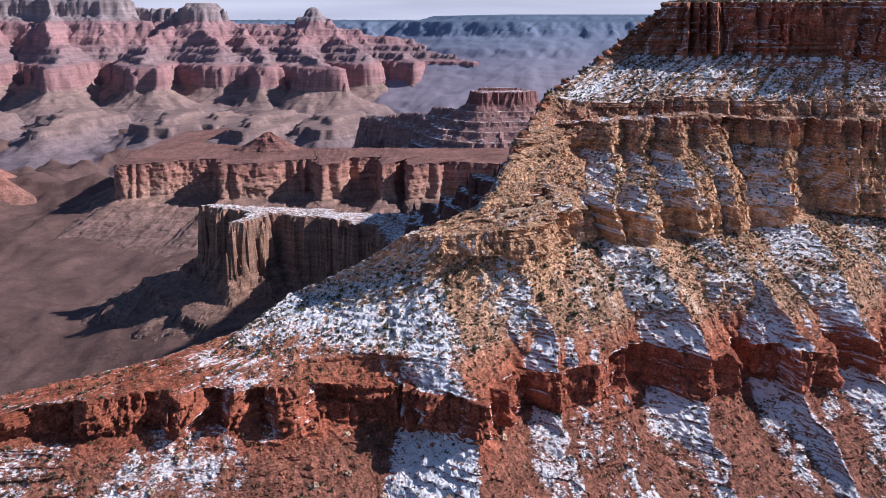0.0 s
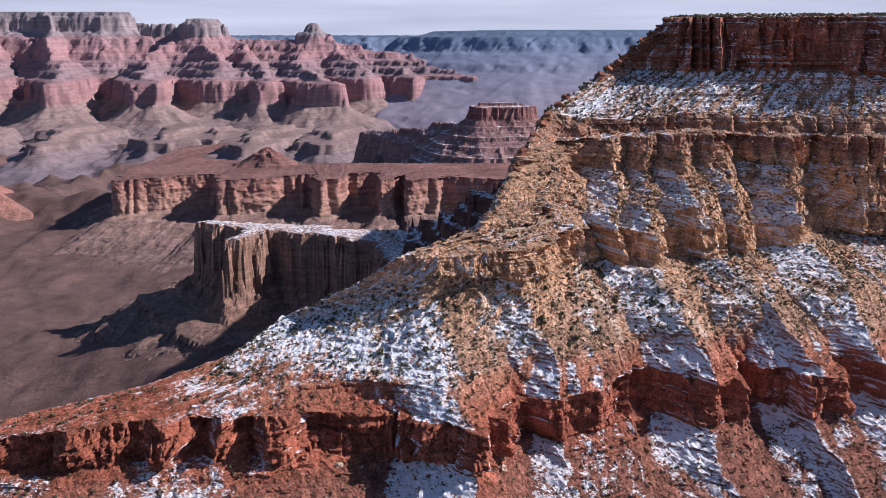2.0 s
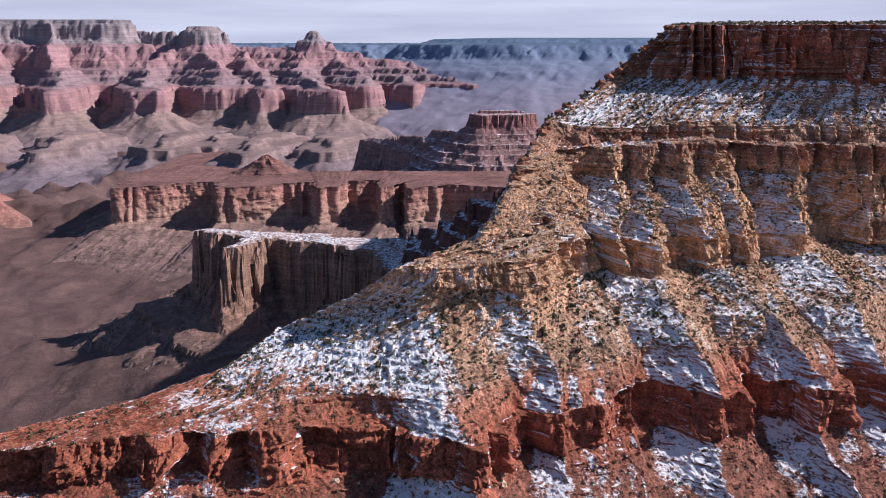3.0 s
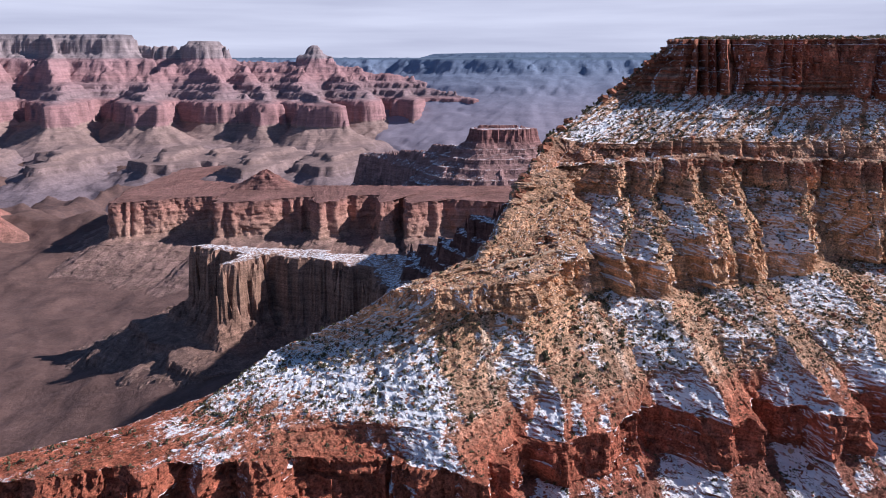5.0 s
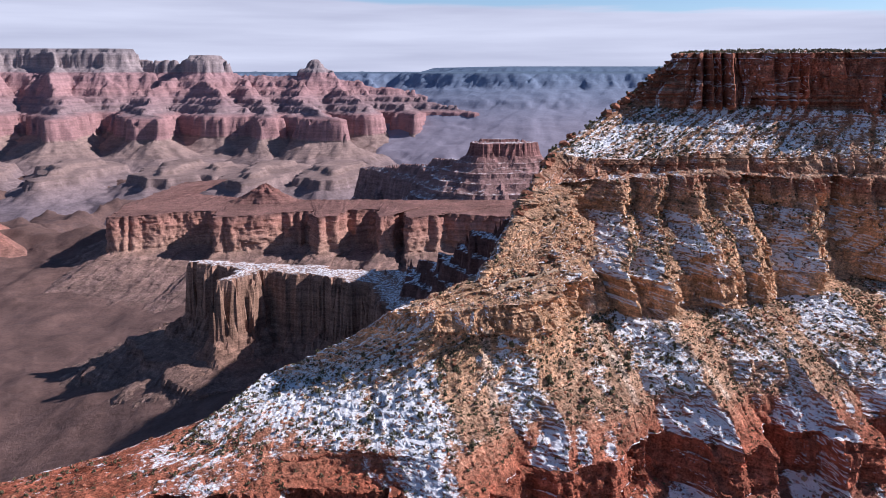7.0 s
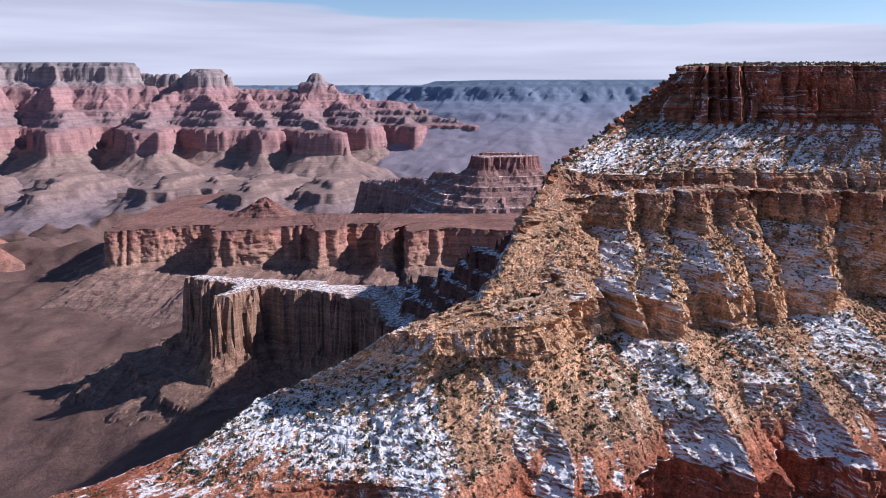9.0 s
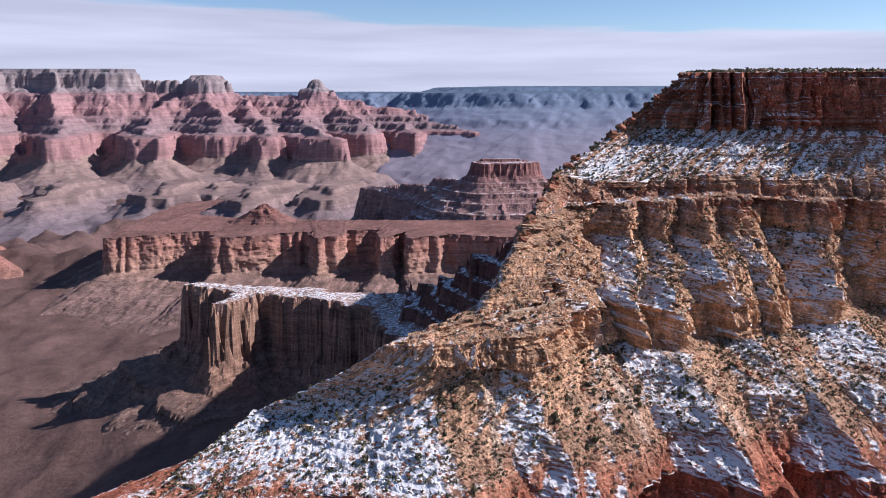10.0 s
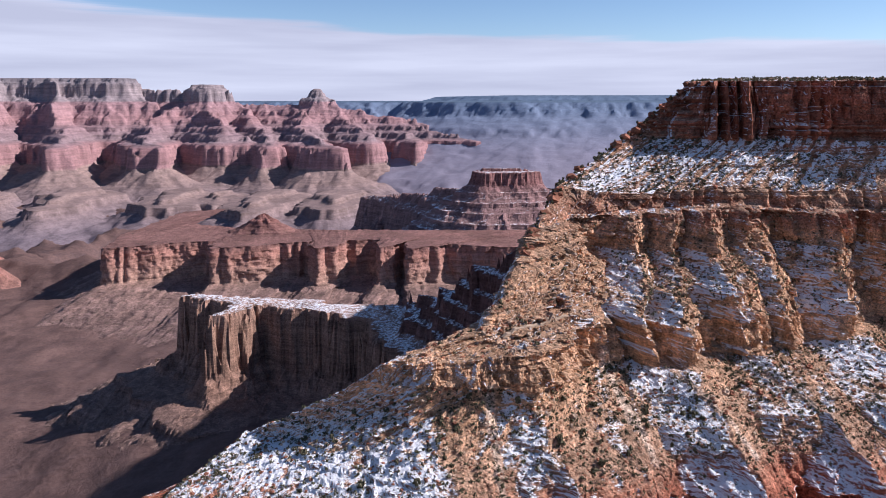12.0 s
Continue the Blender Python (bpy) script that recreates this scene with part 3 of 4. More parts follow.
RIBS_LOW = {
    566: [2.32, 2.8, 2.98, 3.86, 4.39, 5.18, 5.38, 5.89, 6.65, 7.18],
    547: [2.84, 3.18, 3.37, 3.95, 4.39, 4.72, 5.22, 5.68, 6.26, 7.04],
    537: [2.83, 3.09, 3.29, 4.05, 4.48, 4.8, 5.4, 5.7, 6.05, 7.0],
    528: [2.8, 3.09, 3.23, 4.06, 4.47, 4.94, 5.38, 5.74, 6.0, 6.9],
    506: [2.8, 3.11, 3.22, 4.06, 4.46, 5.0, 5.39, 5.8, 6.05, 6.95],
    480: [2.88, 3.06, 3.3, 3.95, 4.45, 4.85, 5.25, 5.65, 6.05, 6.6],
}
RIBS_LOW_SWELL = [0.3, -0.35, 0.4, -1.0, 1.0, -0.5, 0.9, -0.6, 0.9, -0.9]
RIBS = {"mid": (RIBS_MID, RIBS_MID_SWELL), "low": (RIBS_LOW, RIBS_LOW_SWELL)}
MESA_PARTS = ["mesa_top", "cap_cliff", "rim_ledge", "rim_cliff", "snowy_slope", "ledge_cliff", "snowy_bench", "broken_cliff", "buttress_face", "buttress_foot", "golden_cliff", "scrub_slope", "ridge_shoulder", "red_slope", "red_cliff", "talus_slope", "lower_slope", "foot_slope"]


CHUTES = [(24, 388, 25, 374, 1.8), (25, 374, 29, 352, 1.3), (85, 438, 95, 403, 2.2), (95, 403, 101, 384, 1.4), (176, 452, 196, 415, 1.3), (122, 432, 150, 392, 1.1)]


def chutes(P):
    """How far each place belongs to one of the stony chutes, which run down the slopes in plan."""
    x, y = P[:, :, 0] + 0.8 * fbm(P[:, :, 0] / 7, P[:, :, 1] / 7, 0 * P[:, :, 0], 2, 90), P[:, :, 1]
    best = np.zeros(x.shape)
    for x0, y0, x1, y1, wide in CHUTES:
        t = np.clip(((x - x0) * (x1 - x0) + (y - y0) * (y1 - y0)) / ((x1 - x0) ** 2 + (y1 - y0) ** 2), 0, 1)
        d = np.hypot(x - x0 - t * (x1 - x0), y - y0 - t * (y1 - y0))
        best = np.maximum(best, np.clip(1.9 - d / wide, 0, 1))
    return best * (P[:, :, 2] > 535) * (P[:, :, 2] < 578)


def snow_lie(band, piece):
    """How readily snow stays: on gentle ground that faces away from the sun, more on the high slope and the western shoulder."""
    q = band.copy()
    for _ in range(12):
        q[1:-1] = (q[:-2] + 2 * q[1:-1] + q[2:]) / 4
        q[:, 1:-1] = (q[:, :-2] + 2 * q[:, 1:-1] + q[:, 2:]) / 4
    n = np.cross(np.gradient(q, axis=1), np.gradient(q, axis=0))
    n /= np.linalg.norm(n, axis=2, keepdims=True) + 1e-9
    n *= np.sign(n[:, :, 2:3] + 1e-9)
    x, z = q[:, :, 0], q[:, :, 2]
    # the way each stretch of the slope faces as a whole: snow keeps to the western side of every rib
    wide = np.concatenate((np.repeat(n[:, :1, 0], 80, 1), n[:, :, 0], np.repeat(n[:, -1:, 0], 80, 1)), 1)
    run = np.concatenate((np.zeros((len(n), 1)), np.cumsum(wide, 1)), 1)
    broad = (run[:, 160:] - run[:, :-160])[:, :n.shape[1]] / 160
    d = -3.0 * (n[:, :, 0] - 0.7 * broad) + 0.4 * (n[:, :, 2] - 0.7)
    zone = np.interp(z, [480, 506, 530, 560, 600, 626, 631, 636, 650, 672, 716], [-0.12, -0.1, 0.1, 0.18, -0.32, -0.5, -0.3, 0.2, 0.55, 0.55, 0.35])
    edge = x + 8 - (570 - z) * 0.5
    strip = np.clip((z - 536) / 9, 0, 1) * np.clip((596 - z) / 10, 0, 1)
    west = strip * (0.8 * np.clip((5 - edge) / 12, 0, 1) - 0.3 * np.clip((edge - 2) / 5, 0, 1) * np.clip((26 - edge) / 6, 0, 1)) + np.clip((30 - x) / 40, 0, 1) * np.clip((510 - z) / 6, 0, 1) * 0.26 - np.clip((20 - x) / 40, 0, 1) * np.clip((542 - z) / 5, 0, 1) * np.clip((z - 512) / 6, 0, 1) * 0.28
    patch = -0.3 * np.clip((x - 165) / 40, 0, 1) * np.clip((z - 572) / 8, 0, 1) * np.clip((640 - z) / 6, 0, 1) + 0.42 * fbm(x / 34, q[:, :, 1] / 34, z / 34, 3, 88)
    if piece.endswith("cliff"):
        zone = zone - (1.5 * np.clip((x - 14) / 16, 0, 1) if piece == "golden_cliff" else 1.5)
    if piece == "rim_ledge":
        zone = zone + 0.15
    if piece == "snowy_bench":
        zone = zone + 0.25
    if piece == "mesa_top":
        zone = zone - 0.35
    lie = d + zone + west + patch
    lie = np.where(lie > 0.28, 0.28 + (lie - 0.28) * 0.45, lie)
    lie[-3:] = lie[-4:-3]
    return lie


mesa_bands = massif("mesa", "red and golden layered sandstone mesa with a snow-dusted descending ridge", "mesa", MESA, MESA_PARTS, MAT_MESA, 1150, 3,
                    flute=(3.6, 15.0), gully=(2.2, 24.0), ledge=(1.1, 3.2), rough=(0.9, 6.0), spare=(1.9, 8.0), lie=snow_lie, terrace=(2.1, 26.0))

# ---- the long wall across the canyon ----
WALL = []
WALL.append((408, [(0, -600, 2050), (2, -600, 1800), (4, -420, 1720), (7, -100, 1720), (10, 400, 1720), (12, 900, 1720)], 10, "slope", (1.2, 90)))
WALL_FOOT = [(-706, 1532), (-640, 1556), (-570, 1600), (-500, 1612), (-484, 1530), (-420, 1548), (-330, 1596), (-285, 1606), (-274, 1532), (-226, 1562), (-205, 1622), (-146, 1626), (-134, 1540), (-112, 1556), (-95, 1600), (-84, 1600), (-74, 1530), (20, 1580)]
WALL.append((400, [(0, -720, 2050), (1, -735, 1700)] + [(2 + 0.42 * i, x, y + 14) for i, (x, y) in enumerate(WALL_FOOT)] + [(10, 120, 1560), (11, 400, 1550), (12, 900, 1560)], 50, "cliff", (10.0, 34.0, 0.6)))
WALL.append((325, [(0, -740, 2060), (1, -755, 1690)] + [(2 + 0.42 * i, x, y - 5) for i, (x, y) in enumerate(WALL_FOOT)] + [(10, 122, 1540), (11, 400, 1530), (12, 900, 1540)], 80, "slope", (17, 26)))
WALL.append((252, [(0, -1000, 2080), (1, -980, 1640), (2, -830, 1330), (3, -620, 1260), (4, -490, 1230), (5, -400, 1240), (7, -223, 1230), (9, 0, 1270), (10, 122, 1270), (11, 400, 1270), (12, 900, 1270)], 2, "slope"))
massif("canyon_wall", "long red limestone cliff wall with alcoves above fluted brown talus", "cliff", WALL, ["bench", "cliff", "talus"], MAT_WALL, 800, 47,
       flute=(15.0, 62.0, 0.5), gully=(7.0, 42.0), ledge=(2.0, 14.0), rough=(1.6, 14.0))


def hill(name, label, category, cx, cy, rx, ry, steps, names, material, columns, seed, flute, gully, ledge, rough, turn=0.0, ragged=0.25):
    """A free-standing butte: steps are (height, fraction of its base radius, rows, kind), from the top down."""
    rng = random.Random(seed)
    n = 16
    lobes = [1 + rng.uniform(-ragged, ragged) for _ in range(n)]
    lobes.append(lobes[0])
    levels = []
    for z, frac, rows, kind in steps:
        pts = []
        for i in range(n + 1):
            ang = 2 * math.pi * i / n
            k = frac * (1 + (lobes[i] - 1) * (0.5 + frac))
            px, py = rx * k * math.cos(ang), ry * k * math.sin(ang)
            c, s = math.cos(radians(turn)), math.sin(radians(turn))
            pts.append((i, cx + px * c - py * s, cy + px * s + py * c))
        levels.append((z, pts, rows, kind))
    return massif(name, label, category, levels, names, material, columns, seed, flute, gully, ledge, rough)


MID = dict(flute=(6.0, 30.0), gully=(5.0, 40.0), ledge=(4.0, 12.0), rough=(1.5, 12.0))
hill("red_knoll", "small red stepped knoll on the canyon bench", "knoll", -415, 1715, 85, 60, [(446, 0.05, 6, "slope"), (438, 0.2, 8, "cliff"), (428, 0.35, 16, "slope"), (398, 1.0, 2, "slope")], ["peak", "cap", "skirt"], MAT_WALL, 120, 5, **MID)
hill("red_mound", "rounded red shale mound at the canyon side", "mound", -1230, 1720, 260, 200, [(412, 0.1, 8, "slope"), (395, 0.35, 10, "cliff"), (378, 0.4, 20, "slope"), (250, 1.1, 2, "slope")], ["top", "cap", "skirt"], MAT_SHALE, 160, 9, **MID)


def relief(name, label, category, spines, fall, beds, split, box, step, material, seed, warp=70.0, chip=0.0, angular=0.85, gullies=(0.0, 100.0), kind="", facets=False, calm=(-9.0, 1.0)):
    """A range built from spines: each is (x, y, h, x, y, h), its height falling off by 1 over `fall` metres to the sides. beds turn that smooth
    height into benches and cliffs; split lists (part name, lowest z) from the top down.
    gullies: how deep and how far apart the ribs are that run down from each spine. calm: below this height of h the ground is smooth."""
    xs, ys = np.arange(box[0], box[1], step), np.arange(box[2], box[3], step)
    X, Y = np.meshgrid(xs, ys)
    wx = X + warp * fbm(X / (warp * 3.2), Y / (warp * 3.2), 0 * X, 4, seed)
    wy = Y + warp * fbm(X / (warp * 3.2), Y / (warp * 3.2), 0 * X + 9.5, 4, seed + 11)
    h = np.full(X.shape, -1.0)
    for x0, y0, h0, x1, y1, h1 in spines:
        dx, dy = x1 - x0, y1 - y0
        t = np.clip(((wx - x0) * dx + (wy - y0) * dy) / (dx * dx + dy * dy), 0, 1)
        ex, ey = np.abs(wx - x0 - t * dx), np.abs(wy - y0 - t * dy)
        d = angular * (ex + ey) / 1.414 + (1 - angular) * np.hypot(ex, ey)
        side = (wx - x0) * dy - (wy - y0) * dx
        along = t * math.hypot(dx, dy) + 0.7 * np.arctan2((wx - x0 - t * dx) * dx + (wy - y0 - t * dy) * dy, np.abs(side)) * np.minimum(d, 400)
        cut = ridged(along / gullies[1] + 0.35 * fbm(X / gullies[1], Y / gullies[1], 0 * X, 2, seed + 61), np.sign(side) * 7.3 + x0 * 0.01, 0 * X, 3, seed + 63)
        h = np.maximum(h, h0 + (h1 - h0) * t - d / fall + gullies[0] * cut * np.clip(d / gullies[1] - 0.25, 0, 1))
    crisp = np.clip((h - calm[0]) / calm[1], 0.12, 1)
    h = h + crisp * (0.013 * ridged(X / (warp * 1.3), Y / (warp * 1.3), 0 * X, 4, seed + 21) + 0.008 * ridged(X / (warp * 0.55), Y / (warp * 0.55), 0 * X, 3, seed + 25) + 0.006 * fbm(X / (warp * 0.3), Y / (warp * 0.3), 0 * X, 3, seed + 31))
    if chip:
        h = h + chip * blocks(wx, wy, 0 * X, 15.0, seed + 51) + 0.5 * chip * blocks(wx, wy, 0 * X, 6.5, seed + 55)
    Z = np.interp(h, [b[0] for b in beds], [b[1] for b in beds])
    Z = Z + 0.012 * warp * fbm(X / (warp * 0.5), Y / (warp * 0.5), 0 * X, 4, seed + 41) * (h < beds[-2][0])
    P = np.stack((X, Y, Z), -1)
    top = thing(name, label, category, kind)
    mean = (Z[:-1, :-1] + Z[1:, :-1] + Z[:-1, 1:] + Z[1:, 1:]) / 4
    keep_over = Z > ground_height(X, Y) - 12
    some = keep_over[:-1, :-1] | keep_over[1:, :-1] | keep_over[:-1, 1:] | keep_over[1:, 1:]
    index = np.arange(X.size).reshape(X.shape)
    quads = np.stack((index[:-1, :-1], index[:-1, 1:], index[1:, 1:], index[1:, :-1]), -1)
    upper = 1e9
    for piece, low in split:
        m = some & (mean < upper) & (mean >= low)
        upper = low
        q = quads[m]
        if not len(q):
            continue
        used, inverse = np.unique(q, return_inverse=True)
        q = inverse.reshape(-1, 4)
        tris = np.concatenate((q[:, [0, 1, 2]], q[:, [0, 2, 3]]))
        part(piece, tri_mesh(piece, P.reshape(-1, 3)[used], tris, material, smooth=not facets), top)


# the spur behind the near ridge, with the shaded cliff and its one sunlit pillar
SPUR_BEDS = [(-1.8, 150), (-1.0, 235), (-0.55, 268), (-0.2, 296), (-0.18, 303), (0.08, 328), (0.1, 337), (0.30, 347), (0.36, 362), (0.40, 376), (0.425, 434), (0.435, 446), (0.55, 449), (0.60, 452), (0.61, 466), (0.66, 468), (0.67, 481), (0.72, 483), (0.73, 497), (0.78, 499), (0.79, 514), (0.84, 516), (0.85, 533), (0.92, 536), (0.93, 552), (1.0, 565)]
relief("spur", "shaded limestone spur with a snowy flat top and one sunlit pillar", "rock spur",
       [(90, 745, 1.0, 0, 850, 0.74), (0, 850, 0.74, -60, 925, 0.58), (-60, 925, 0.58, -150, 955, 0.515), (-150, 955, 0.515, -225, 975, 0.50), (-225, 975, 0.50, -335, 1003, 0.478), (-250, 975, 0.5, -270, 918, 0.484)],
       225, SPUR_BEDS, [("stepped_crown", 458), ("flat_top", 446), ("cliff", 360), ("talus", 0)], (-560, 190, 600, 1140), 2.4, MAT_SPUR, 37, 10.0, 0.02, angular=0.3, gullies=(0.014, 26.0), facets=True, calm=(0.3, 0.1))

BUTTE_BEDS = [(-0.2, 300), (0.0, 340)] + [(0.03 + 0.098 * i + d, 346 + 21 * i + z) for i in range(7) for d, z in ((0, 0), (0.008, 8), (0.034, 9))] + [(0.72, 497), (0.75, 526), (0.86, 528), (0.87, 534), (1.2, 538)]
BUTTE_SPLIT = [("cap_cliff", 490), ("stepped_slope", 410), ("skirt", 0)]
relief("snowy_butte", "red flat-topped butte with snow-lined ledges", "butte", [(104, 1890, 0.9, 196, 1890, 0.87), (205, 1880, 0.72, 420, 1800, 0.5), (130, 1850, 0.7, 140, 1740, 0.4)], 265, BUTTE_BEDS, BUTTE_SPLIT,
       (-420, 760, 1560, 2250), 3.6, MAT_BUTTE, 8, 10.0, angular=0.2, gullies=(0.008, 70.0), facets=True, calm=(0.66, 0.08))
relief("shaded_ridge", "dark shaded ridge behind the snowy butte", "ridge", [(-235, 2330, 0.30, -110, 2140, 0.42), (-110, 2140, 0.42, 45, 1960, 0.6)], 200, [(-0.3, 230), (0.0, 290), (0.1, 312), (0.22, 402), (0.36, 418), (0.4, 436), (0.5, 450), (0.53, 470), (0.8, 490)],
       [("cap_cliff", 390), ("slope", 0)], (-720, 500, 1720, 2800), 6.0, MAT_BUTTE, 12, 18.0, angular=0.2, gullies=(0.03, 90.0), facets=True)

# ---- the far ranges ----
FAR_BEDS = [(-0.3, 170), (0.0, 255), (0.25, 318), (0.42, 386), (0.445, 482), (0.55, 502), (0.556, 520), (0.63, 538), (0.636, 556), (0.70, 574), (0.706, 594), (0.78, 622), (0.786, 640), (0.84, 662), (0.90, 692), (0.918, 760), (0.95, 772), (0.955, 788), (1.3, 800)]
MESA_BEDS = [b if b[1] < 600 else (b[0], b[1] + 36) for b in FAR_BEDS]
FAR_SPLIT = [("cap_cliff", 690), ("upper_slope", 545), ("red_cliff", 390), ("talus", 0)]
FAR = dict(warp=30.0, angular=0.4, gullies=(0.045, 170.0), calm=(0.34, 0.12))
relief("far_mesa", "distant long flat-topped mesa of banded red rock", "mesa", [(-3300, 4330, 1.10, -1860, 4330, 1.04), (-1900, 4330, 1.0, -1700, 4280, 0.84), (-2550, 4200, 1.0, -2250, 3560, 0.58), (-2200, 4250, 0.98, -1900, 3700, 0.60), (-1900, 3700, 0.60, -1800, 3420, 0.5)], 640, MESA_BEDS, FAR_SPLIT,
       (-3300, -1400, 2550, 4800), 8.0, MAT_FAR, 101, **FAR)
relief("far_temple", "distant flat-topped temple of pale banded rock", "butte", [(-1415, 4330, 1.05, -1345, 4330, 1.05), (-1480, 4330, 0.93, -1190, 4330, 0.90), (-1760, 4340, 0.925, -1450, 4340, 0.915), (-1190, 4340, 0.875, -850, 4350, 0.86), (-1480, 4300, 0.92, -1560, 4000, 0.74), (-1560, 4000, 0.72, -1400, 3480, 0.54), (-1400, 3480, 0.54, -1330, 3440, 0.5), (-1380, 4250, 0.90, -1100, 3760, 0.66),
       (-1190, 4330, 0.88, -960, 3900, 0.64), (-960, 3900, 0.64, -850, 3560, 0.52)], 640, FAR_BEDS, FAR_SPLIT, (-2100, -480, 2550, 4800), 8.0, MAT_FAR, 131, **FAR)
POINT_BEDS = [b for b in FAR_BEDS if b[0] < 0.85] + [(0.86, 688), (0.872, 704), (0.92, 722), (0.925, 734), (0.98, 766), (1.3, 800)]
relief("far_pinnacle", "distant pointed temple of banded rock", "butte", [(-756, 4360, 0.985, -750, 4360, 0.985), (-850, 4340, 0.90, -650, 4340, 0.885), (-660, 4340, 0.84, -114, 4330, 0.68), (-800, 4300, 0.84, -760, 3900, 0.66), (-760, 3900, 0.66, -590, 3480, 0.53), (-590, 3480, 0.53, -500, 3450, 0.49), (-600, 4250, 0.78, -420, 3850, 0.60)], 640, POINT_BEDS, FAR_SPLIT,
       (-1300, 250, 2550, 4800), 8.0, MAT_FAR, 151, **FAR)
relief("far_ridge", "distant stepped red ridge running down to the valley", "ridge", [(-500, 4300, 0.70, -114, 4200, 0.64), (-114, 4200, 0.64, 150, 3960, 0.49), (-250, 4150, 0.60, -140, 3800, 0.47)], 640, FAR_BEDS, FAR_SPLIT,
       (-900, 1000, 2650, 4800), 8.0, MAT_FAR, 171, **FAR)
GORGE_BEDS = [(-0.4, 190), (0.0, 250), (0.2, 290), (0.215, 318), (0.36, 328), (0.37, 342), (0.6, 350)]
relief("gorge_bench", "low brown benches broken by short shaded cliffs above the inner gorge", "bench", [(-700, 3000, 0.5, -690, 2650, 0.42), (-1080, 3050, 0.5, -1050, 2750, 0.42), (-1500, 3050, 0.5, -1440, 2720, 0.42), (-400, 2950, 0.5, -420, 2720, 0.4), (-1950, 3050, 0.5, -1800, 2700, 0.42), (-880, 3000, 0.42, -860, 2820, 0.36)], 420, GORGE_BEDS,
       [("bench", 318), ("cliff", 288), ("talus", 0)], (-2500, 50, 2150, 3250), 8.5, MAT_FAR, 191, 48.0)

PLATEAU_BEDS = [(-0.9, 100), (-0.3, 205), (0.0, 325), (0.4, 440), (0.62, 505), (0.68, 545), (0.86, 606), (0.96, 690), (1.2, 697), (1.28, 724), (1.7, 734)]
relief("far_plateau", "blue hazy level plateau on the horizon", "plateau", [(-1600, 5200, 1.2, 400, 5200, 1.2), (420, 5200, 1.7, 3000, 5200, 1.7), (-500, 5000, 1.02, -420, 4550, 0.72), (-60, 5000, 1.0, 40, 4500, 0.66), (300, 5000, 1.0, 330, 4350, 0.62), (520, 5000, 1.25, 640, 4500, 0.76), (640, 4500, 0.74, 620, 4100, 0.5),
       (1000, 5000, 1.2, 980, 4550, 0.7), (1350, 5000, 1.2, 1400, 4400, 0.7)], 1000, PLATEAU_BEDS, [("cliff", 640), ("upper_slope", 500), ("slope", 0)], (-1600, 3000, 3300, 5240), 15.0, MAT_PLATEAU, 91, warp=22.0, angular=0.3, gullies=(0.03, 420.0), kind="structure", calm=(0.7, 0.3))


# ---- growth and loose stone on the mesa ----
def simple(name, colour, rough, vary=0.5, scale=2.0):
    mat = bpy.data.materials.new(name)
    mat.use_nodes = True
    nt = mat.node_tree
    bsdf = nt.nodes["Principled BSDF"]
    geo = nt.nodes.new("ShaderNodeNewGeometry")
    info = nt.nodes.new("ShaderNodeObjectInfo")
    rnd = maths(nt, "FRACT", maths(nt, "ADD", geo.outputs["Random Per Island"], info.outputs["Random"]))
    n = noise_at(nt, geo.outputs["Position"], scale, 4.0, 0.6)
    v = maths(nt, "MULTIPLY", ranged(nt, rnd, 0, 1, 1 - vary, 1 + vary), ranged(nt, n, 0.3, 0.7, 0.7, 1.3))
    comb = nt.nodes.new("ShaderNodeCombineColor")
    for i in range(3):
        nt.links.new(v, comb.inputs[i])
    col = mixed(nt, 1.0, colour, comb.outputs[0], "MULTIPLY")
    nt.links.new(col, bsdf.inputs["Base Color"])
    bsdf.inputs["Roughness"].default_value = rough
    bsdf.inputs["Specular IOR Level"].default_value = 0.1
    return mat


MAT_LEAF = simple("juniper_leaves", (0.092, 0.082, 0.048), 0.8)
MAT_BUSH = simple("dry_brush", (0.15, 0.11, 0.06), 0.9)
MAT_BARK = simple("juniper_bark", (0.13, 0.09, 0.06), 0.9)
MAT_STONE = simple("red_stone", (0.27, 0.115, 0.07), 0.9, 0.4)
MAT_PALE = simple("pale_stone", (0.42, 0.31, 0.22), 0.9, 0.3)

OCTA = np.array([(1, 0, 0), (-1, 0, 0), (0, 1, 0), (0, -1, 0), (0, 0, 1), (0, 0, -1)], float)
OCTA_F = np.array([(0, 2, 4), (2, 1, 4), (1, 3, 4), (3, 0, 4), (2, 0, 5), (1, 2, 5), (3, 1, 5), (0, 3, 5)])


def crown_shape(rng, clumps):
    """Leaf clumps round a crown of radius 1 that stands on z = 0."""
    V, F = [], []
    for i in range(clumps):
        ang, rad, h = rng.uniform(0, 6.28), rng.uniform(0.1, 0.72), rng.uniform(0.25, 1.25)
        c = np.array((rad * math.cos(ang), rad * math.sin(ang), h * (1.1 - 0.5 * rad)))
        k = rng.uniform(0.28, 0.5)
        v = OCTA * k * np.array([[rng.uniform(0.6, 1.35)] for _ in range(6)]) + c
        v[:, 2] = np.maximum(v[:, 2], -0.1)
        F.append(OCTA_F + 6 * len(V))
        V.append(v)
    return np.concatenate(V), np.concatenate(F)


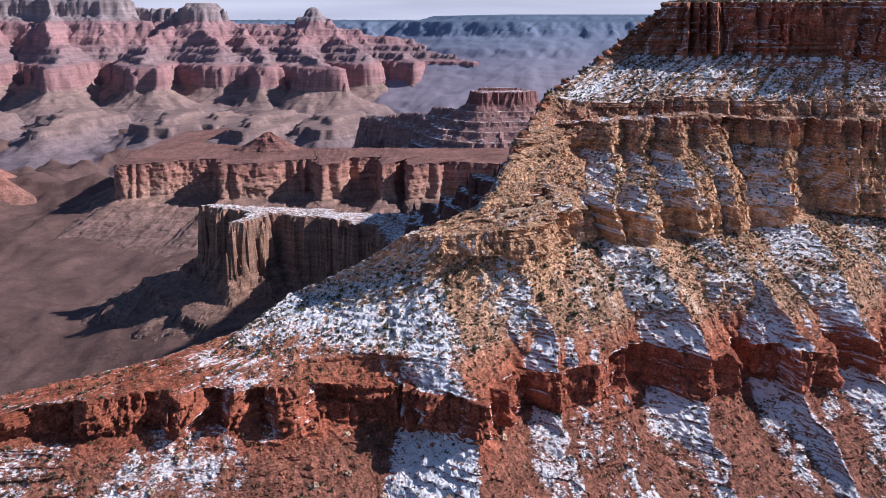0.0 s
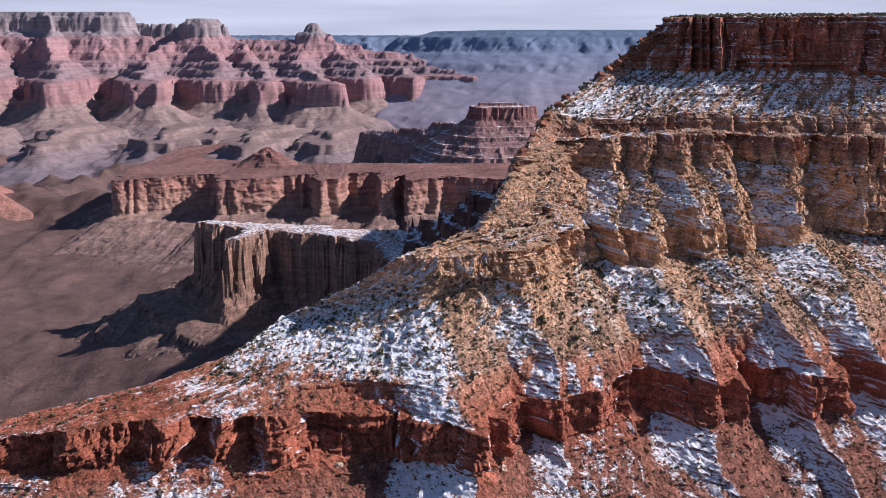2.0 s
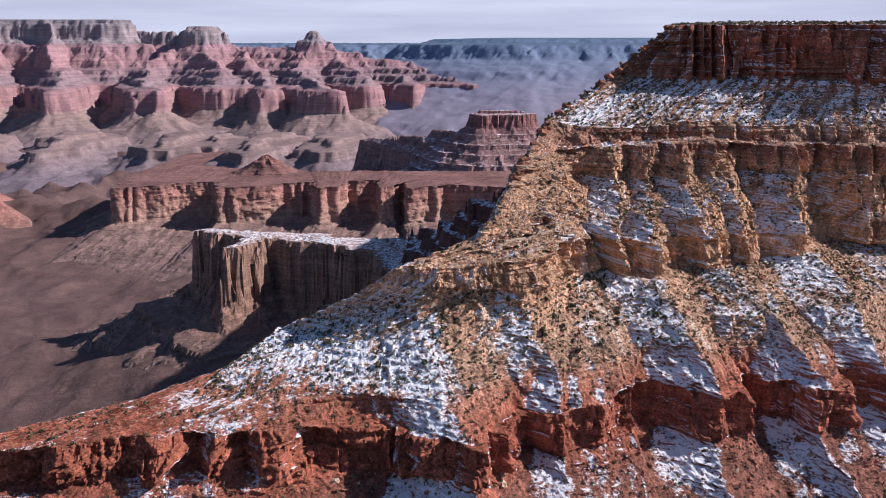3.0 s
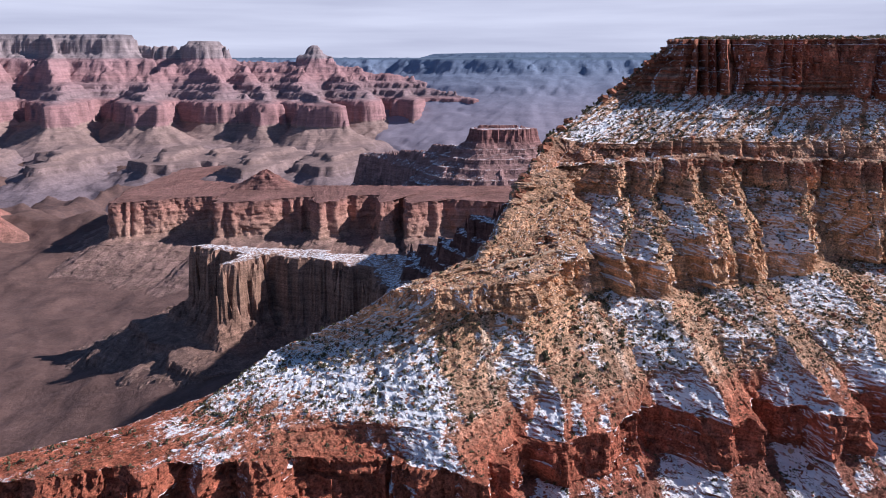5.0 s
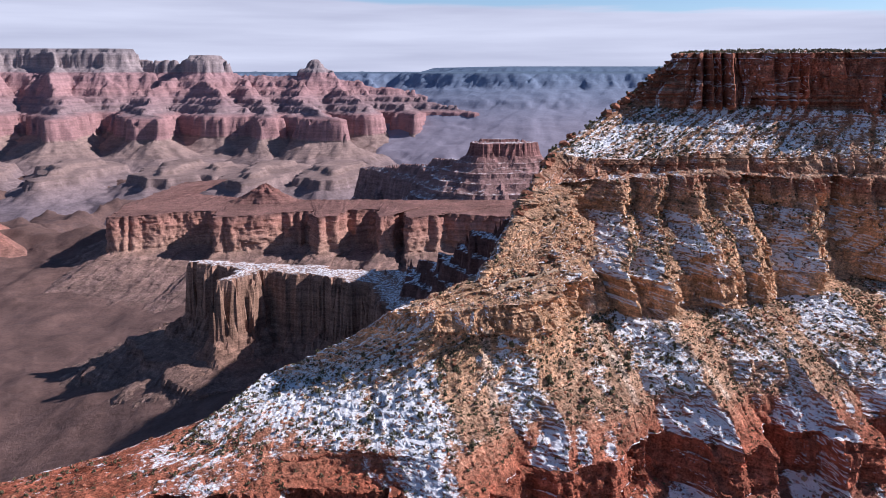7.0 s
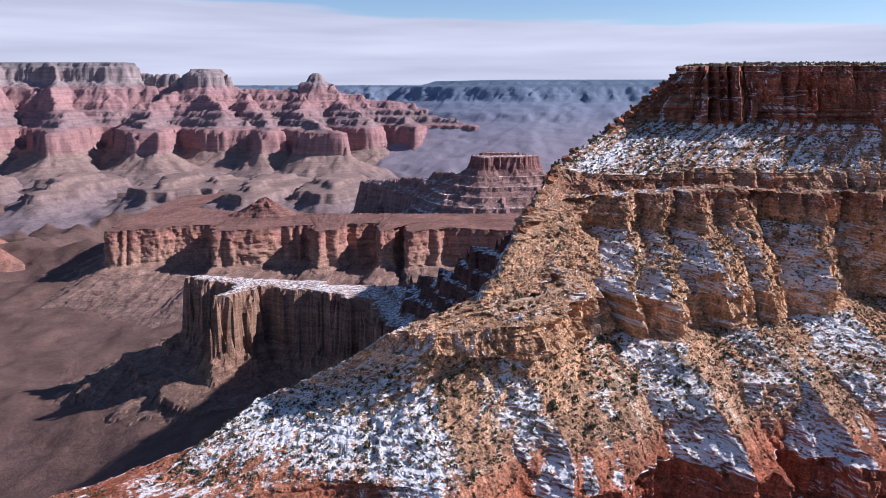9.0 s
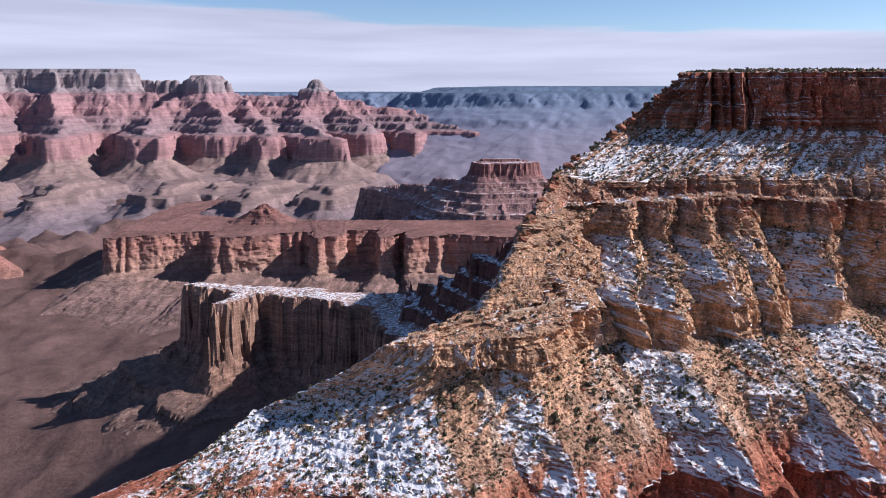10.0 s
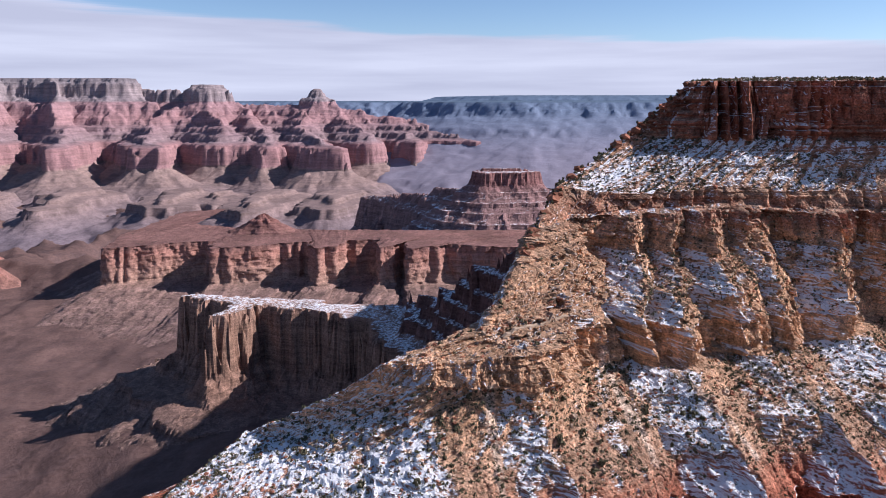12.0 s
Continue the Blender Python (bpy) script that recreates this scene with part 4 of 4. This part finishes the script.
def stone_shape(rng):
    v = OCTA * np.array([[rng.uniform(0.6, 1.2)] for _ in range(6)])
    extra = np.array([(sx, sy, sz) for sx in (-1, 1) for sy in (-1, 1) for sz in (-1, 1)], float) * 0.62
    v = np.concatenate((v, extra * np.array([[rng.uniform(0.75, 1.2)] for _ in range(8)])))
    corner = {}
    for n, (sx, sy, sz) in enumerate((sx, sy, sz) for sx in (-1, 1) for sy in (-1, 1) for sz in (-1, 1)):
        corner[(sx, sy, sz)] = 6 + n
    f = []
    for (sx, sy, sz), n in corner.items():
        a, b, c = (0 if sx > 0 else 1), (2 if sy > 0 else 3), (4 if sz > 0 else 5)
        if sx * sy * sz < 0:
            a, b = b, a
        f += [(a, b, n), (b, c, n), (c, a, n)]
    v[:, 2] *= 0.75
    return v, np.array(f)


def spots(band, count, seed, steep=0.45, clump=18.0, bare=0.0, x_range=(-300, 360)):
    """Places on a band of the mesa, evenly by area, where the ground is not too steep, in loose clumps."""
    rng = np.random.default_rng(seed)
    a, b, c = band[:-1, :-1], band[1:, :-1], band[:-1, 1:]
    n = np.cross(b - a, c - a)
    area = np.linalg.norm(n, axis=2)
    nz = np.abs(n[:, :, 2]) / (area + 1e-9)
    dens = np.clip(fbm(a[:, :, 0] / clump, a[:, :, 1] / clump, a[:, :, 2] / clump, 3, seed) * 0.5 + 0.6 - bare, 0.05, 1.1)
    ok = (nz > steep) & (a[:, :, 0] > x_range[0]) & (a[:, :, 0] < x_range[1]) & (a[:, :, 1] < 640) & (a[:, :, 1] > 150)
    w = (area * dens * ok).reshape(-1)
    pick = rng.choice(len(w), count, p=w / w.sum())
    i, j = np.unravel_index(pick, area.shape)
    r, t = rng.random((2, count, 1))
    r, t = np.where(r + t > 1, 1 - r, r), np.where(r + t > 1, 1 - t, t)
    return a[i, j] + (b[i, j] - a[i, j]) * r + (c[i, j] - a[i, j]) * t


def strew(name, label, category, places, shapes, sizes, material, seed):
    """Many small growths or stones in one mesh."""
    rng = np.random.default_rng(seed)
    V, F, base = [], [], 0
    which = rng.integers(0, len(shapes), len(places))
    ang = rng.uniform(0, 6.28, len(places))
    size = rng.uniform(0, 1, len(places)) ** 2.0 * (sizes[1] - sizes[0]) + sizes[0]
    for k, (sv, sf) in enumerate(shapes):
        idx = np.where(which == k)[0]
        co, si = np.cos(ang[idx])[:, None], np.sin(ang[idx])[:, None]
        x = (sv[None, :, 0] * co - sv[None, :, 1] * si) * size[idx][:, None] + places[idx, 0:1]
        y = (sv[None, :, 0] * si + sv[None, :, 1] * co) * size[idx][:, None] + places[idx, 1:2]
        z = sv[None, :, 2] * size[idx][:, None] + places[idx, 2:3] - 0.12 * size[idx][:, None]
        V.append(np.stack((x, y, z), -1).reshape(-1, 3))
        F.append((sf[None] + (np.arange(len(idx)) * len(sv))[:, None, None] + base).reshape(-1, 3))
        base += len(idx) * len(sv)
    ob = new(name, tri_mesh(name, np.concatenate(V), np.concatenate(F), material))
    return tagged(ob, label, category, kind="stuff")


rng = random.Random(77)
BUSHES = [crown_shape(rng, 5) for _ in range(8)]
TUFTS = [crown_shape(rng, 3) for _ in range(8)]
CROWNS = [crown_shape(rng, 15) for _ in range(6)]
STONES = [stone_shape(rng) for _ in range(8)]
BAND = dict(zip(MESA_PARTS, mesa_bands))

scrub_places = np.concatenate([spots(BAND[n], k, 200 + i, st, x_range=(105 if n in ("broken_cliff", "buttress_face", "buttress_foot") else -300, 360)) for i, (n, k, st) in enumerate((("mesa_top", 1300, 0.2), ("snowy_slope", 2600, 0.35), ("broken_cliff", 500, 0.3), ("buttress_face", 900, 0.35), ("buttress_foot", 800, 0.35), ("scrub_slope", 4200, 0.4), ("ridge_shoulder", 2600, 0.4),
                               ("red_slope", 1000, 0.45), ("talus_slope", 2400, 0.45), ("lower_slope", 700, 0.4)))] + [spots(BAND[n], 90, 250 + i, 0.35, x_range=(-60, 105)) for i, n in enumerate(("broken_cliff", "buttress_face", "buttress_foot"))])
strew("juniper_scrub", "dark green juniper scrub scattered over the snowy slopes", "shrub", scrub_places, BUSHES, (0.45, 1.6), MAT_LEAF, 5)
brush_places = np.concatenate([spots(BAND[n], k, 300 + i, st, 9.0) for i, (n, k, st) in enumerate((("snowy_slope", 700, 0.4), ("buttress_face", 350, 0.4), ("buttress_foot", 400, 0.4), ("scrub_slope", 1800, 0.45), ("ridge_shoulder", 1300, 0.45),
                               ("red_slope", 700, 0.5), ("talus_slope", 2200, 0.45), ("lower_slope", 500, 0.4)))])
strew("dry_brush", "low tan brush and dry grass tufts among the rocks", "brush", brush_places, TUFTS, (0.3, 0.9), MAT_BUSH, 6)
rubble_places = np.concatenate([spots(BAND[n], k, 400 + i, st, 12.0) for i, (n, k, st) in enumerate((("snowy_slope", 700, 0.3), ("buttress_face", 1000, 0.3), ("buttress_foot", 1000, 0.3), ("scrub_slope", 1500, 0.4), ("ridge_shoulder", 900, 0.4),
                               ("red_slope", 900, 0.4), ("talus_slope", 2600, 0.4), ("lower_slope", 300, 0.4)))])
strew("rubble", "broken red sandstone rubble on the slopes", "rubble", rubble_places, STONES, (0.3, 1.3), MAT_STONE, 7)

pale_places = np.concatenate([spots(BAND[n], k, 450 + i, st, 8.0) for i, (n, k, st) in enumerate((("snowy_bench", 300, 0.3), ("broken_cliff", 700, 0.25), ("buttress_face", 1000, 0.3), ("buttress_foot", 900, 0.3), ("scrub_slope", 1100, 0.4), ("ridge_shoulder", 400, 0.4)))])
strew("pale_rubble", "broken tan limestone rubble below the golden cliffs", "rubble", pale_places, STONES, (0.3, 1.5), MAT_PALE, 8)

# trees along the rim and junipers on the slopes that can be told apart
leaf_meshes = [tri_mesh("crown", v, f, MAT_LEAF) for v, f in CROWNS]
bm = bmesh.new()
bmesh.ops.create_cone(bm, segments=7, radius1=0.14, radius2=0.07, depth=0.9, cap_ends=True)
bmesh.ops.translate(bm, verts=bm.verts, vec=(0, 0, 0.3))
trunk_mesh = bpy.data.meshes.new("trunk")
bm.to_mesh(trunk_mesh)
bm.free()
trunk_mesh.materials.append(MAT_BARK)


def juniper(place, size, k, label, group):
    top = thing("juniper", label, "tree", group=group)
    top.matrix_basis = Matrix.LocRotScale(Vector(place) - Vector((0, 0, 0.1)), Euler((0, 0, rng.uniform(0, 6.28))), Vector((size, size, size * rng.uniform(0.9, 1.4))))
    part("trunk", trunk_mesh, top)
    part("crown", leaf_meshes[k % len(leaf_meshes)], top)


for k, p in enumerate(spots(BAND["mesa_top"], 90, 501, 0.2, 12.0, x_range=(170, 400))):
    juniper(p, rng.uniform(0.6, 1.2), k, "dark green juniper tree on the flat mesa top", "trees on the mesa top")
for k in range(105):
    t = rng.uniform(5.0, len(CREST) - 1.001) if k < 40 else rng.uniform(8.5, len(CREST) - 1.001)
    i, f = int(t), t - int(t)
    c = [CREST[i][j] * (1 - f) + CREST[i + 1][j] * f for j in range(3)]
    juniper((c[0] + rng.uniform(-3, 2), c[1] + rng.uniform(-1, 3), c[2] - rng.uniform(0.5, 3.0)), rng.uniform(0.8, 1.6), k, "dark juniper on the steep ridge crest", "junipers on the crest")
for k, p in enumerate(np.concatenate((spots(BAND["scrub_slope"], 55, 502, 0.5, x_range=(-60, 130)), spots(BAND["ridge_shoulder"], 45, 503, 0.5, x_range=(-60, 130))))):
    juniper(p, rng.uniform(1.1, 2.1), k, "rounded dark green juniper on the scrubby slope", "junipers on the slope")

stone_meshes = [tri_mesh("boulder", v, f, MAT_PALE if i % 3 == 0 else MAT_STONE) for i, (v, f) in enumerate(STONES)]
for k, p in enumerate(np.concatenate((spots(BAND["talus_slope"], 90, 601, 0.4, x_range=(-200, 240)), spots(BAND["scrub_slope"], 40, 602, 0.4), spots(BAND["snowy_slope"], 20, 603, 0.4)))):
    ob = new("boulder", stone_meshes[k % len(stone_meshes)])
    s = rng.uniform(1.0, 2.6)
    ob.matrix_basis = Matrix.LocRotScale(Vector(p) + Vector((0, 0, s * 0.15)), Euler((rng.uniform(-0.3, 0.3), rng.uniform(-0.3, 0.3), rng.uniform(0, 6.28))), Vector((s, s, s)))
    tagged(ob, "fallen angular sandstone boulder on the slope", "boulder", "boulders on the slopes")


for k in range(36):
    t = rng.uniform(8.2, len(CREST) - 1.001)
    i, f = int(t), t - int(t)
    c = [CREST[i][j] * (1 - f) + CREST[i + 1][j] * f for j in range(3)]
    ob = new("boulder", stone_meshes[(1, 2, 4, 5, 7)[k % 5]])
    s = rng.uniform(1.6, 4.2)
    ob.matrix_basis = Matrix.LocRotScale(Vector(c) + Vector((rng.uniform(-2, 1), rng.uniform(-1, 3), -0.45 * s)), Euler((rng.uniform(-0.2, 0.2), rng.uniform(-0.2, 0.2), rng.uniform(0, 6.28))), Vector((s * 1.2, s, s)))
    tagged(ob, "weathered red sandstone block standing on the crest", "boulder", "blocks on the crest")


def on_band(names, x, y):
    """The mesa's surface at x, y."""
    pts = np.concatenate([BAND[n].reshape(-1, 3) for n in names])
    return Vector(pts[np.argmin((pts[:, 0] - x) ** 2 + (pts[:, 1] - y) ** 2)])


# one pale boulder below the red cliff
ob = new("boulder", tri_mesh("boulder", *STONES[0], MAT_PALE))
ob.matrix_basis = Matrix.LocRotScale(on_band(["talus_slope"], -28, 287) + Vector((0, 0, 0.6)), Euler((0.2, 0.1, 0.7)), Vector((2.2, 1.7, 1.7)))
tagged(ob, "large pale sandstone boulder below the red cliff", "boulder")

# the footpath that climbs the golden face
trail = [on_band(["buttress_foot", "buttress_face"], 31 + 2.0 * i, 404 + 1.4 * i) for i in range(20)]
verts, faces = [], []
for i, p in enumerate(trail):
    verts += [(p.x - 0.4, p.y + 0.5, p.z + 0.9), (p.x + 0.4, p.y - 0.9, p.z + 0.55), (p.x + 0.4, p.y - 1.0, p.z - 0.6)]
    if i:
        faces += [(3 * i - 3, 3 * i - 2, 3 * i + 1, 3 * i), (3 * i - 2, 3 * i - 1, 3 * i + 2, 3 * i + 1)]
path_mesh = bpy.data.meshes.new("footpath")
path_mesh.from_pydata(verts, [], faces)
path_mesh.materials.append(MAT_PALE)
tagged(new("footpath", path_mesh), "pale narrow footpath across the golden ridge face", "path", kind="structure")
